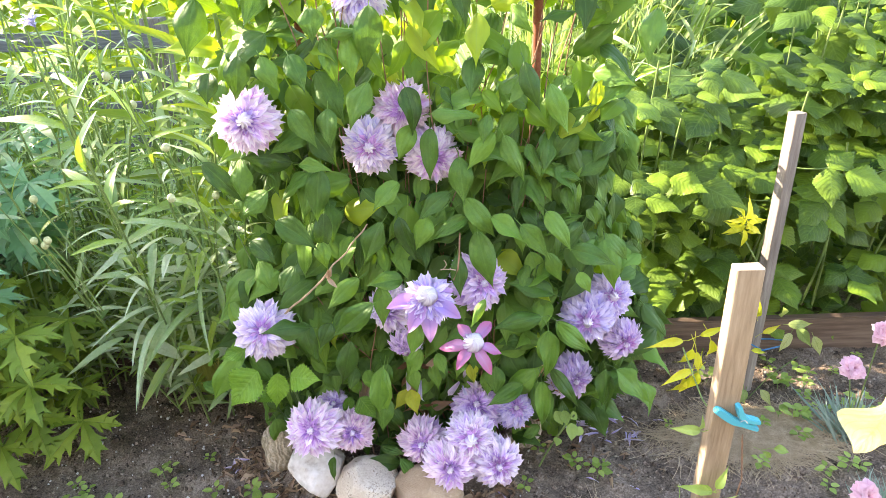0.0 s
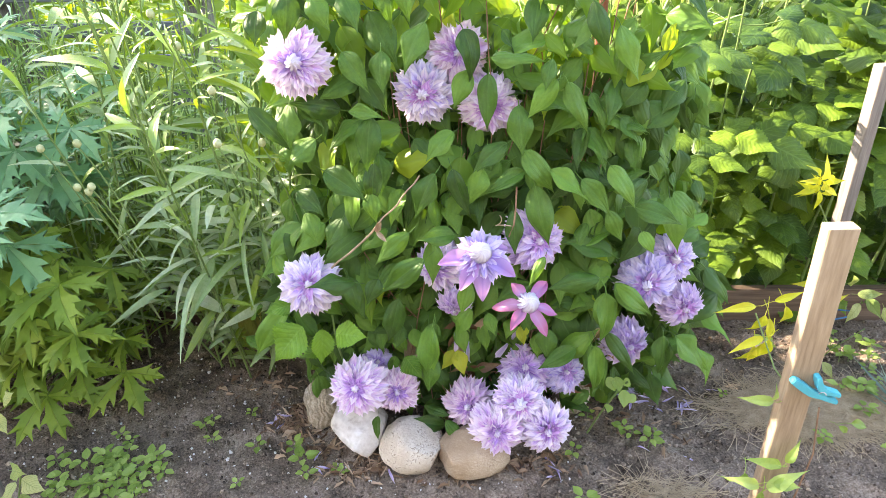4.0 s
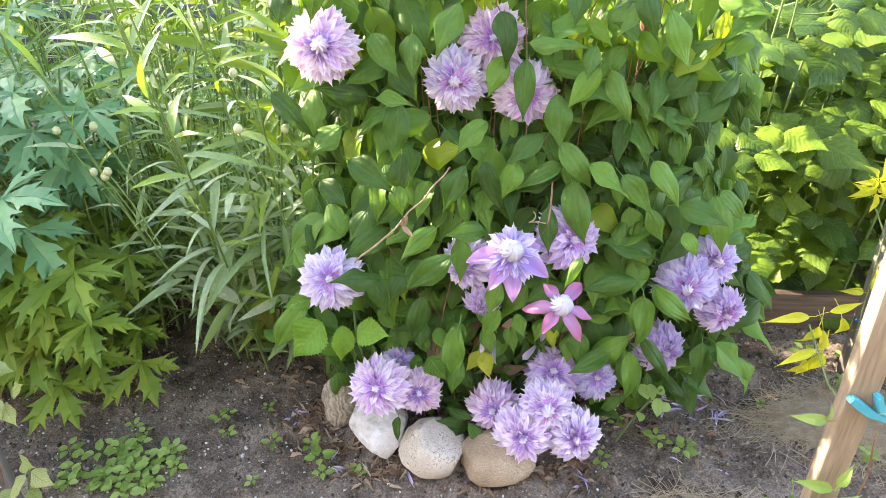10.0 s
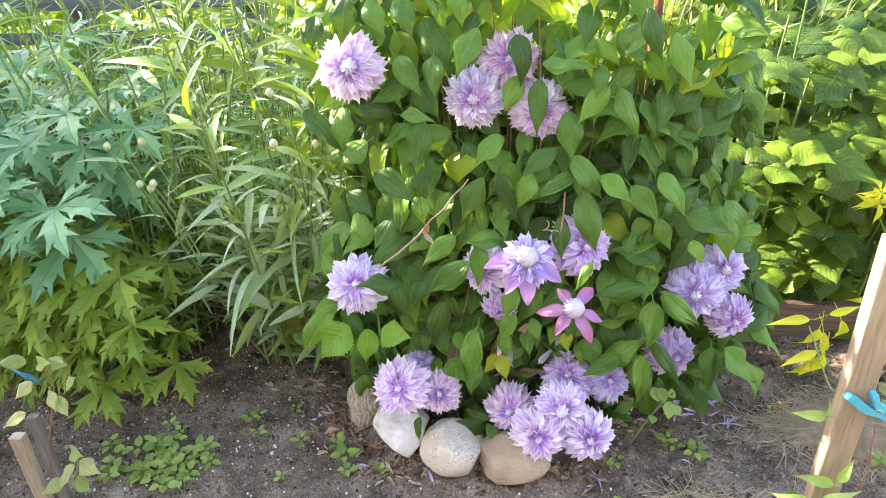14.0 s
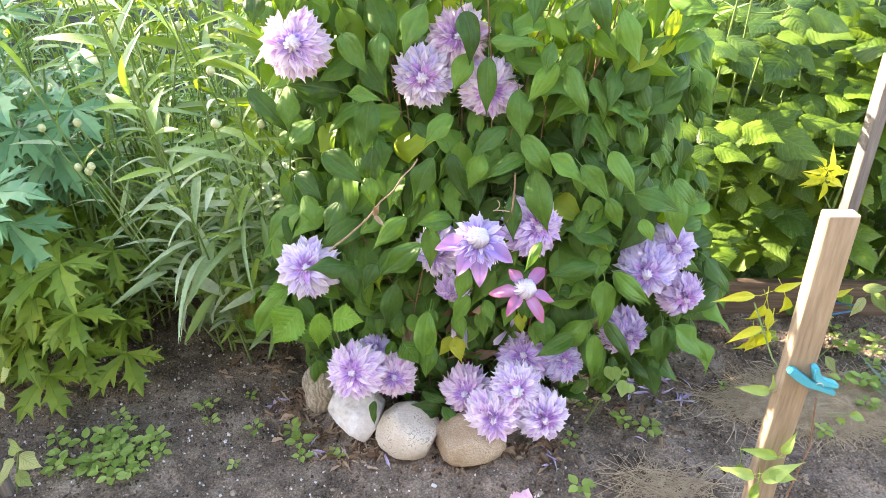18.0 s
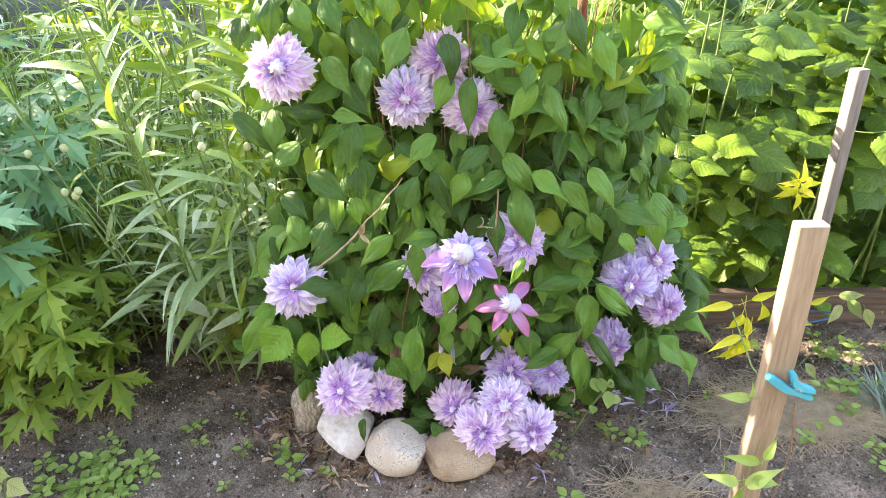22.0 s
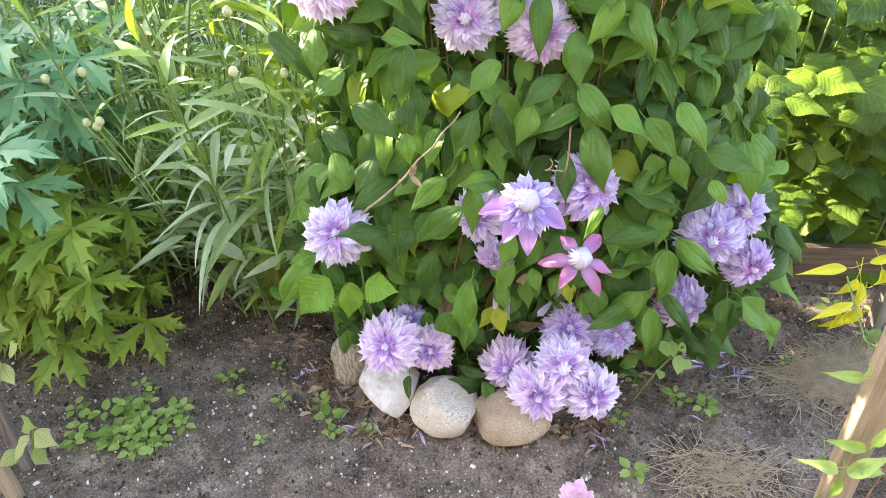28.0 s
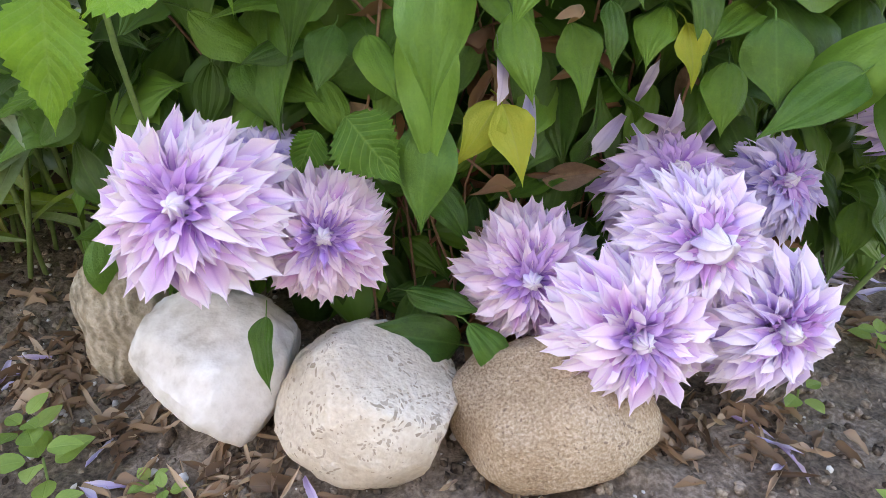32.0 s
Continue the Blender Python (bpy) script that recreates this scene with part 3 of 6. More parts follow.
# ---- stones ----
def stone(name, place, radius, squash, material, seed, label, turn=0.0, lumps=0.12, freq=1.3, cuts=()):
    """A rounded stone; each cut is a broken face: its normal and its distance from the middle, in radii."""
    bm = noisy_solid(radius, seed, lumps, 5, squash, freq, 0.02)
    off = Vector((seed, seed * 2, 0))
    for nx, ny, nz, far in cuts:
        n = Vector((nx, ny, nz)).normalized()
        for v in bm.verts:
            over = v.co.dot(n) - far * radius
            if over > 0:
                v.co -= n * over * 0.8
    for v in bm.verts:
        d = v.co.normalized()
        v.co *= 1 + (0.022 if cuts else 0.008) * noise.noise(d * 6 + off) + 0.008 * noise.noise(d * 17 + off)
    ob = part(name, bm, material, None)
    ob.matrix_basis = Matrix.Translation(place) @ Euler((0, 0, turn)).to_matrix().to_4x4()
    return tagged(ob, label, "stone", "stones round the clematis foot")


stone("stone", (-0.002, -0.002, 0.045), 0.067, (1.0, 0.95, 1.0), WHITE_STONE, 34, "white quartz stone with an uneven broken surface", 0.0, 0.12, 1.5,
      ((-0.62, -0.42, -0.66, 0.26), (0.0, -0.35, 1, 0.62), (-0.5, -0.75, 0.45, 0.66), (0.55, -0.8, 0.2, 0.72), (1, -0.1, -0.25, 0.72), (-1, 0.1, 0.35, 0.84), (0.05, -1, -0.2, 0.82), (0.8, -0.35, -0.65, 0.7)))
stone("stone", (0.109, -0.036, 0.042), 0.062, (1.03, 0.92, 0.92), SPECK_STONE, 5, "rounded pale stone with dark grey speckles", 0.0, 0.08, 1.3,
      ((0.5, -0.1, 0.85, 0.62), (-0.75, -0.4, 0.45, 0.82), (0.9, -0.3, -0.35, 0.84)))
stone("stone", (0.229, -0.05, 0.037), 0.066, (1.05, 0.85, 0.74), BROWN_STONE, 8, "rounded sandy brown granular stone", -0.1, 0.1, 1.3,
      ((-0.4, -0.35, 0.85, 0.64), (-0.8, -0.5, 0.1, 0.84), (0.2, -1, 0.1, 0.78), (0.2, -0.5, -0.8, 0.62)))
stone("stone", (-0.093, 0.085, 0.045), 0.047, (0.8, 0.85, 1.4), GREY_STONE, 12, "upright tan stone with fine streaks", 0.2, 0.16)
stone("stone", (0.443, 0.13, 0.028), 0.045, (1.0, 0.8, 0.85), GREY_STONE, 17, "small pale tan stone behind the flowers", 0.5, 0.16)

# ---- clematis ----
clematis = thing("clematis", "bushy clematis with ovate green leaves and double lavender flowers", "clematis")
def clematis_leaf(k, nu, nv):
    g = leaf_geo(heart_leaf(0.278 + 0.022 * (k % 3), 0.35 + 0.04 * (k % 2)), nu, nv, (0.35, 0.15, 0.45, 0.25)[k % 4], (0.08, 0.2, 0.12, 0.3, 0.02)[k % 5], 0.26, seed=k, twist=0.3 * (k % 3 - 1), bow=(0.2, 0.45, 0.3)[k % 3])
    V = g[0]
    s = np.clip(V[:, 1], 0, 1)
    V[:, 2] += 0.06 * np.sin(math.pi * s)
    V[:, 0] += (0.1, -0.06, 0.0, -0.12)[k % 4] * s ** 2.5
    return with_stalk(g, 0.2, 0.06 * (k % 3 - 1) + 0.05)


CLEAF = [clematis_leaf(k, 3, 9) for k in range(9)]
CLEAF_ME = [mesh_of("leaf", V, F, LEAF, U) for V, F, U in (clematis_leaf(k, 4, 16) for k in range(9))]

FLOWERS = (
    (-0.04, 0.028, 0.769, 0.12, -1, 0.2, 0.059),
    (0.153, 0.079, 0.705, 0, -1, 0.1, 0.056),
    (0.211, 0.105, 0.764, 0.05, -1, 0.25, 0.056),
    (0.262, 0.085, 0.681, 0.05, -1, 0, 0.056),
    (0.246, -0.046, 0.471, 0, -0.72, 0.68, 0.064),
    (0.322, -0.096, 0.412, 0.05, -0.55, 0.84, 0.061),
    (0.345, 0.02, 0.462, 0.35, -0.85, 0.3, 0.06),
    (0.167, 0.035, 0.402, -0.4, -0.85, 0.2, 0.052),
    (0.199, 0.01, 0.331, -0.05, -0.7, -0.6, 0.036),
    (0.547, 0.045, 0.361, -0.05, -1, 0.15, 0.059),
    (0.601, 0.085, 0.39, 0.2, -0.9, 0.35, 0.055),
    (0.631, 0.07, 0.291, 0.25, -0.95, -0.05, 0.048),
)
FLOWERS += (
    (0.533, 0.06, 0.212, 0.35, -0.9, 0.05, 0.053),
    (-0.056, -0.012, 0.395, 0.1, -0.85, 0.42, 0.06),
    (0.016, -0.05, 0.196, -0.05, -0.85, 0.4, 0.059),
    (0.086, -0.016, 0.159, 0.1, -0.9, 0.3, 0.048),
    (0.22, -0.008, 0.118, -0.05, -0.85, 0.25, 0.054),
    (0.318, -0.042, 0.157, 0.05, -0.85, 0.4, 0.054),
    (0.275, -0.068, 0.109, 0, -0.9, 0.25, 0.058),
    (0.369, -0.06, 0.105, 0.2, -0.9, 0.25, 0.056),
    (0.332, 0.045, 0.167, 0, -0.55, 0.75, 0.059),
    (0.412, 0.04, 0.162, 0.2, -0.7, 0.55, 0.045),
    (0.045, 0.03, 0.193, 0.1, -0.5, 0.6, 0.037),
    (0.148, 0.135, 0.957, 0, -0.6, 0.6, 0.053),
)
STARS = (4, 5)

LEAVES_A = (
    (0.034, 0.033, 0.783, 0.073, 0.736, 0.042),
    (0.094, 0.033, 0.784, 0.093, 0.733, 0.035),
    (-0.126, 0.034, 0.699, -0.071, 0.644, 0.039),
    (-0.059, 0.031, 0.704, -0.070, 0.646, 0.046),
    (-0.012, 0.017, 0.596, 0.052, 0.563, 0.048),
    (0.072, 0.019, 0.607, 0.064, 0.547, 0.036),
    (-0.061, 0.015, 0.561, -0.018, 0.534, 0.037),
    (0.064, 0.012, 0.560, 0.065, 0.519, 0.034),
    (-0.050, 0.008, 0.524, -0.028, 0.486, 0.035),
    (0.013, 0.004, 0.515, -0.008, 0.473, 0.037),
    (-0.021, 0.024, 0.648, -0.063, 0.623, 0.044),
    (0.072, 0.027, 0.683, 0.060, 0.609, 0.041),
    (0.037, 0.028, 0.692, 0.091, 0.690, 0.024),
    (-0.040, 0.038, 0.870, -0.043, 0.814, 0.039),
    (-0.005, 0.038, 0.868, 0.013, 0.824, 0.037),
    (-0.090, 0.040, 0.845, -0.095, 0.806, 0.036),
    (0.040, 0.038, 0.870, 0.066, 0.824, 0.039),
)
LEAVES_B = (
    (0.164, 0.035, 0.824, 0.128, 0.767, 0.044),
    (0.263, 0.033, 0.770, 0.331, 0.774, 0.033),
    (0.230, 0.060, 0.746, 0.206, 0.700, 0.034),
    (0.260, 0.040, 0.744, 0.261, 0.671, 0.041),
    (0.221, 0.060, 0.809, 0.242, 0.748, 0.043),
    (0.307, 0.028, 0.697, 0.311, 0.631, 0.041),
    (0.357, 0.033, 0.766, 0.344, 0.731, 0.026),
    (0.382, 0.031, 0.731, 0.412, 0.668, 0.035),
    (0.366, 0.031, 0.735, 0.326, 0.691, 0.035),
    (0.414, 0.037, 0.847, 0.430, 0.783, 0.033),
    (0.456, 0.036, 0.812, 0.48, 0.745, 0.034),
    (0.204, 0.025, 0.656, 0.164, 0.623, 0.037),
    (0.291, 0.023, 0.637, 0.235, 0.606, 0.036),
    (0.316, 0.022, 0.625, 0.359, 0.567, 0.043),
    (0.336, 0.013, 0.567, 0.352, 0.478, 0.048),
)
LEAVES_C = (
    (0.172, 0.016, 0.589, 0.137, 0.527, 0.038),
    (0.200, 0.017, 0.596, 0.224, 0.527, 0.036),
    (0.250, 0.017, 0.596, 0.232, 0.549, 0.038),
    (0.320, 0.017, 0.592, 0.263, 0.567, 0.032),
    (0.360, 0.017, 0.592, 0.417, 0.554, 0.034),
    (0.411, 0.015, 0.576, 0.456, 0.530, 0.038),
    (0.456, 0.018, 0.598, 0.495, 0.544, 0.037),
    (0.501, 0.007, 0.529, 0.566, 0.517, 0.037),
    (0.202, -0.001, 0.485, 0.151, 0.488, 0.035),
    (0.162, -0.002, 0.474, 0.168, 0.412, 0.037),
    (0.135, -0.006, 0.418, 0.081, 0.401, 0.038),
    (0.451, -0.005, 0.401, 0.374, 0.400, 0.039),
    (0.464, -0.003, 0.371, 0.461, 0.298, 0.047),
    (0.479, 0.000, 0.388, 0.529, 0.339, 0.035),
    (0.447, -0.005, 0.260, 0.464, 0.173, 0.045),
)
LEAVES_D = (
    (0.394, 0.018, 0.218, 0.445, 0.277, 0.047),
    (0.581, 0.016, 0.266, 0.580, 0.201, 0.038),
    (0.604, 0.018, 0.264, 0.655, 0.209, 0.047),
    (0.301, 0.000, 0.529, 0.302, 0.465, 0.030),
    (0.125, -0.000, 0.489, 0.071, 0.451, 0.035),
    (0.016, -0.012, 0.41, 0.03, 0.352, 0.034),
    (0.011, -0.006, 0.407, 0.034, 0.344, 0.036),
    (0.067, -0.005, 0.402, 0.049, 0.368, 0.030),
    (0.100, -0.001, 0.359, 0.082, 0.281, 0.037),
    (0.151, 0.008, 0.293, 0.157, 0.205, 0.042),
    (0.339, -0.141, 0.517, 0.319, 0.486, 0.017),
    (0.227, -0.005, 0.393, 0.212, 0.348, 0.030),
    (0.227, 0.002, 0.336, 0.202, 0.295, 0.035),
    (0.258, 0.004, 0.324, 0.268, 0.296, 0.025),
    (0.514, 0.000, 0.487, 0.528, 0.462, 0.030),
    (0.562, 0.015, 0.552, 0.594, 0.518, 0.036),
)
LEAVES_E = (
    (0.161, 0.020, 0.292, 0.153, 0.246, 0.042),
    (0.118, 0.030, 0.272, 0.131, 0.241, 0.032),
    (0.099, 0.030, 0.278, 0.087, 0.250, 0.027),
    (0.156, 0.000, 0.229, 0.145, 0.173, 0.037),
    (0.267, 0.030, 0.289, 0.268, 0.261, 0.022),
    (0.368, 0.020, 0.279, 0.366, 0.235, 0.040),
    (0.420, 0.000, 0.249, 0.362, 0.219, 0.040),
    (0.205, 0.020, 0.285, 0.214, 0.244, 0.030),
    (0.173, 0.000, 0.061, 0.113, 0.089, 0.039),
    (0.136, 0.005, 0.105, 0.179, 0.099, 0.023),
    (0.177, -0.020, 0.092, 0.205, 0.060, 0.025),
    (0.047, -0.030, 0.111, 0.044, 0.074, 0.023),
    (0.359, 0.050, 0.247, 0.352, 0.211, 0.034),
    (0.249, 0.050, 0.274, 0.257, 0.229, 0.031),
    (0.310, 0.050, 0.283, 0.291, 0.257, 0.029),
    (0.036, 0.060, 0.259, 0.051, 0.217, 0.036),
    (0.155, 0.050, 0.164, 0.183, 0.137, 0.028),
    (0.258, 0.070, 0.171, 0.241, 0.126, 0.035),
    (0.275, 0.030, 0.060, 0.284, 0.106, 0.027),
    (0.081, 0.060, 0.239, 0.095, 0.208, 0.032),
)
LEAVES_F = (
    (0.473, -0.035, 0.407, 0.530, 0.362, 0.026),
    (0.473, 0.000, 0.285, 0.521, 0.220, 0.028),
    (0.587, 0.030, 0.254, 0.591, 0.182, 0.028),
    (0.621, 0.040, 0.247, 0.675, 0.185, 0.033),
    (0.462, -0.020, 0.379, 0.469, 0.294, 0.040),
    (0.455, -0.010, 0.262, 0.463, 0.170, 0.033),
    (0.153, -0.050, 0.465, 0.087, 0.418, 0.037),
    (0.162, -0.062, 0.340, 0.150, 0.264, 0.037),
    (-0.115, 0.030, 0.320, -0.178, 0.238, 0.046),
    (-0.098, 0.015, 0.324, -0.060, 0.270, 0.034),
    (0.170, 0.070, 0.937, 0.165, 0.854, 0.045),
    (0.152, 0.070, 0.901, 0.100, 0.899, 0.022),
    (0.083, 0.070, 0.892, 0.036, 0.852, 0.022),
    (0.089, 0.070, 0.889, 0.112, 0.824, 0.028),
    (0.130, 0.070, 0.895, 0.134, 0.833, 0.036),
    (0.074, 0.070, 0.935, 0.083, 0.897, 0.040),
)


flower_spots = [Vector(f[:3]) for f in FLOWERS]


def front_y(x, z):
    """The bush's front face."""
    return 0.03 - 0.03 * math.exp(-((z - 0.42) / 0.15) ** 2) + 0.05 * max(0, z - 0.6) + 0.06 * max(0, abs(x - 0.24) - 0.26)


for rows in (LEAVES_A, LEAVES_B, LEAVES_C, LEAVES_D, LEAVES_E, LEAVES_F):
    for bx, by, bz, tx, tz, w in rows:
        d = Vector((tx - bx, -0.02, tz - bz))
        size = d.length
        face = Vector((rng.uniform(-0.5, 0.5), -1, 0.75 + rng.uniform(-0.35, 0.6)))
        piece("leaf", CLEAF_ME[rng.randrange(9)], clematis, at((bx, by, bz), d, face, size * 1.22, w / size / 0.74))

piece("leaf", CLEAF_ME[1], clematis, at((0.036, -0.045, 0.418), (-0.066, -0.045, 0.03), (0.15, -0.6, 1), 0.088, 0.75))

back = Batch()
for k in range(2600):
    low = k < 450
    p = Vector((rng.uniform(-0.12, 0.62), rng.uniform(0.14, 0.38), rng.uniform(0.02, 0.28) if low else rng.uniform(0.22, 0.75)))
    if 0.14 < p.x < 0.33 and p.z < 0.31 and p.y < 0.3 and k % 4:
        continue
    back.add(CLEAF[k % 9], at(p, (rng.gauss(0, 0.6), -0.4, -1), (rng.gauss(0, 0.4), -1, rng.uniform(0.0, 0.9)), rng.uniform(0.045, 0.075)))
# extra leaves behind the bush, added to stop sun leaking onto the soil
for k in range(800):
    p = Vector((rng.uniform(0.28, 0.72), rng.uniform(0.26, 0.46), rng.uniform(0.03, 0.5)))
    back.add(CLEAF[k % 9], at(p, (rng.gauss(0, 0.6), -0.4, -1), (rng.gauss(0, 0.4), -1, rng.uniform(0.0, 0.9)), rng.uniform(0.045, 0.075)))
young = Batch()
near_count = 0
placed = 0
while placed < 1650:
    x, z = rng.uniform(-0.22, 0.78), rng.uniform(0.04, 1.35)
    half = 0.36 + 0.06 * math.sin(z * 9) - (0.1 if z < 0.2 else 0) + (0.05 if z < 0.5 else -0.05)
    if abs(x - (0.25 + 0.03 * math.sin(z * 5))) > half * (1 if rng.random() < 0.9 else 1.15):
        continue
    depth = rng.random() ** 1.4 * (0.2 if z < 0.75 else 0.12)
    y = front_y(x, z) + 0.03 + depth
    p = Vector((x, y, z))
    if z < 0.16 and y < 0.05:
        continue
    if z > 0.8 and rng.random() < 0.6 or abs(x - 0.447) < 0.03 and 0.76 < z < 0.92 and y < 0.19:
        continue
    if any(abs(p.x - f.x) < 0.075 and abs(p.z - f.z) < 0.08 and p.y < f.y + 0.02 for f in flower_spots):
        continue
    size = rng.uniform(0.05, 0.095) * (1 if z > 0.2 else 0.8)
    ang = rng.gauss(0, 1.05)
    d = Vector((math.sin(ang), -0.45 + rng.uniform(-0.45, 0.35), -math.cos(ang)))
    face = Vector((rng.gauss(0, 0.6), -1, rng.uniform(0.2, 2.4)))
    base = p - d.normalized() * size * 0.5
    m = at(base, d, face, size * 1.08, rng.uniform(0.72, 0.98))
    k = rng.randrange(9)
    placed += 1
    # more of the pale sunlit colour towards the top
    if z > 0.72 and rng.random() < 0.4 or z > 0.3 and rng.random() < 0.07:
        young.add(CLEAF[k], m)
    elif depth < 0.02 and near_count < 200 and z < 0.95:
        near_count += 1
        piece("leaf", CLEAF_ME[k], clematis, m)
    else:
        back.add(CLEAF[k], m)
tagged(piece("foliage", back.mesh("foliage", LEAF), clematis), "dense green clematis leaves", kind="stuff")
tagged(piece("young_foliage", young.mesh("young_foliage", YOUNG_SUNLIT), clematis), "young yellow-green clematis leaves, coloured paler as if sun shone through", kind="stuff")

dead = Batch()
DEAD = [leaf_geo(heart_leaf(0.13 + 0.04 * k, 0.4), 3, 10, 0.3, 0.5 - 0.3 * k, 0.6, seed=60 + k, twist=1.2 - 0.8 * k, bow=-1.2) for k in range(4)]
for k in range(130):
    p = Vector((rng.uniform(0.0, 0.5) if k % 2 else rng.gauss(0.23, 0.035), rng.uniform(0.045, 0.17), 0.015 + 0.27 * rng.random() ** 1.3))
    dead.add(DEAD[k % 4], at(p, (rng.gauss(0, 0.8), -0.3, rng.uniform(-1, 0.2)), (rng.gauss(0, 0.6), -1, rng.gauss(0.3, 0.5)), rng.uniform(0.025, 0.045), rng.uniform(0.5, 0.9)))
tagged(piece("dead_leaves", dead.mesh("dead_leaves", DEADLEAF), clematis), "withered brown leaves hanging in the foot of the bush", kind="stuff")

for k in range(40):
    x0, x1 = rng.uniform(0.1, 0.4), rng.uniform(-0.05, 0.55)
    z1 = rng.uniform(0.4, 1.3)
    y1 = front_y(x1, z1) + rng.uniform(0.04, 0.16)
    tube("stem", curve_points((x0, 0.1 + rng.uniform(-0.04, 0.06), -0.01), (x1, y1, z1), rng.uniform(-0.05, 0.05), 12, (1, 0.3, 0), 0.012, rng), 0.0012, VINE, clematis, 5)
tube("bare_stem", curve_points((-0.012, -0.012, 0.428), (0.15, -0.02, 0.6), 0.006, 14, (1, 0, -0.6), 0.0022, rng), [0.0019] * 8 + [0.0014] * 7, TWIG, clematis, 6, "bare tan stem")


tube("tendril", [(0.305, 0.0, 0.57), (0.303, -0.02, 0.54), (0.3, -0.028, 0.515), (0.292, -0.03, 0.495)], 0.0015, VINE, clematis, 6, "reddish leaf stalk")
tube("tendril", [(0.296 - 0.014 * math.sin(k * 0.45) - 0.003 * k, -0.03, 0.508 + 0.006 * math.cos(k * 0.45) + 0.0022 * k) for k in range(12)], 0.0009, TWIG, clematis, 5, "pale curled tendril")


# ---- clematis flowers ----
def petal_geo(w, seed, cup=0.3, curl=0.1):
    """Narrow foot, broad shoulders with an uneven edge, drawn out to a sharp point."""
    r = random.Random(seed)
    sh, tip, n2 = r.uniform(0.7, 0.85), r.uniform(1.0, 1.35), r.uniform(0.0, 6.28)
    nick = r.uniform(0.08, 0.22)
    def half(s):
        if s >= 1:
            return 0.0
        rise = 0.34 + 0.66 * math.sin(min(1, s / sh) * math.pi / 2)
        if s > sh:
            t = (s - sh) / (1 - sh)
            rise *= (1 - t) ** tip * (1 + nick * math.sin(t * 9.4))
        return w * rise
    V, F, U = leaf_geo(half, 3, 12, 0.1, 0.0, 0.55, twist=r.uniform(-0.3, 0.3), seed=seed, bow=-cup)
    s = V[:, 1].copy()
    V[:, 2] += 0.14 * np.sin(math.pi * np.clip(s, 0, 1)) - curl * np.clip(s - 0.4, 0, 1) ** 2 * 1.5
    V[:, 2] += 0.012 * np.sin(s * 13 + n2) * (s > 0.2)
    V[:, 0] += r.uniform(-0.12, 0.12) * s ** 2
    V[:, 1] -= 0.1 * np.clip(s - 0.6, 0, 1) * abs(curl) * 2
    return V, F, U


PET = [petal_geo(0.1 + 0.014 * (k % 4), k, (0.1, 0.4, 0.7)[k % 3], (0.1, 0.5, -0.2, 0.8, 0.3, 0.0)[k % 6]) for k in range(14)]


def whorls(rows, seed, wild=1.0):
    """Rings of petals round +Z: number, length, lift in degrees, width."""
    r, b = random.Random(seed), Batch()
    for n, length, lift, wide in rows:
        a0 = r.random() * 6.28
        for i in range(n):
            a = a0 + 6.283 * (i + r.uniform(-0.35, 0.35)) / n
            e = radians(lift + r.uniform(-15, 15) * wild)
            d = Vector((math.cos(a) * math.cos(e), math.sin(a) * math.cos(e), math.sin(e)))
            up = Vector((-math.cos(a) * math.sin(e), -math.sin(a) * math.sin(e), math.cos(e)))
            up += Vector((r.uniform(-0.4, 0.4), r.uniform(-0.4, 0.4), 0)) * wild
            foot = Vector((math.cos(a), math.sin(a), 0)) * 0.06 + Vector((0, 0, 0.05 + 0.0032 * lift))
            b.add(PET[r.randrange(14)], at(foot, d, up, length * r.uniform(0.84, 1.06), wide * r.uniform(0.75, 1.25)))
    return b


def outer_petals(seed, material):
    return whorls(((26, 0.93, -30, 1.0), (30, 0.98, -19, 1.0), (32, 0.97, -9, 1.0), (32, 0.94, 0, 1.0), (30, 0.88, 8, 1.0), (28, 0.8, 16, 1.05), (26, 0.71, 24, 1.1), (22, 0.62, 32, 1.1)), seed, 0.85).mesh("outer_petals", material)


OUTER = {"d": [outer_petals(30 + k, PETAL) for k in range(3)], "v": [outer_petals(34 + k, PETAL_BLUE) for k in range(2)], "p": [outer_petals(37 + k, PETAL_PINK) for k in range(2)]}
INNERS = [whorls(((18, 0.54, 38, 1.0), (15, 0.45, 47, 1.05), (11, 0.35, 56, 1.1)), 50 + k, 1.2).mesh("inner_petals", INNER) for k in range(4)]


def heart_geo(n, wide, tall, seed, gap=1.15):
    """A closed dome of n overlapping strips, like folded stamens."""
    r, b = random.Random(seed), Batch()
    for i in range(n):
        a = 6.283 * (i + r.uniform(-0.15, 0.15)) / n
        out = r.uniform(0.94, 1.08)
        V, F, U = [], [], []
        for k in range(8):
            s = k / 7
            e = s * 1.5
            rad = wide * out * (math.cos(e) ** 0.8 - 0.1) * (0.8 + 0.25 * math.sin(s * 3.14)) if k < 7 else 0.004
            z = tall * math.sin(e) * out
            tw = a + s * 1.3
            wd = gap * 3.1416 * rad / n + 0.006
            for j in (-1, 0, 1):
                rr2 = rad * (1.25 if j == 0 else 0.74)
                ang = tw + j * wd / max(rad, 0.03)
                V.append((rr2 * math.cos(ang), rr2 * math.sin(ang), z))
                U.append((0.5 + 0.5 * j, s))
        for k in range(7):
            for j in range(2):
                q = k * 3 + j
                F.append((q, q + 1, q + 4, q + 3))
        b.add((np.array(V), np.array(F), np.array(U)), IDENT)
    return b


HEARTS = [heart_geo(9 - k, 0.17, 0.48, 70 + k).mesh("heart", BUD) for k in range(3)]
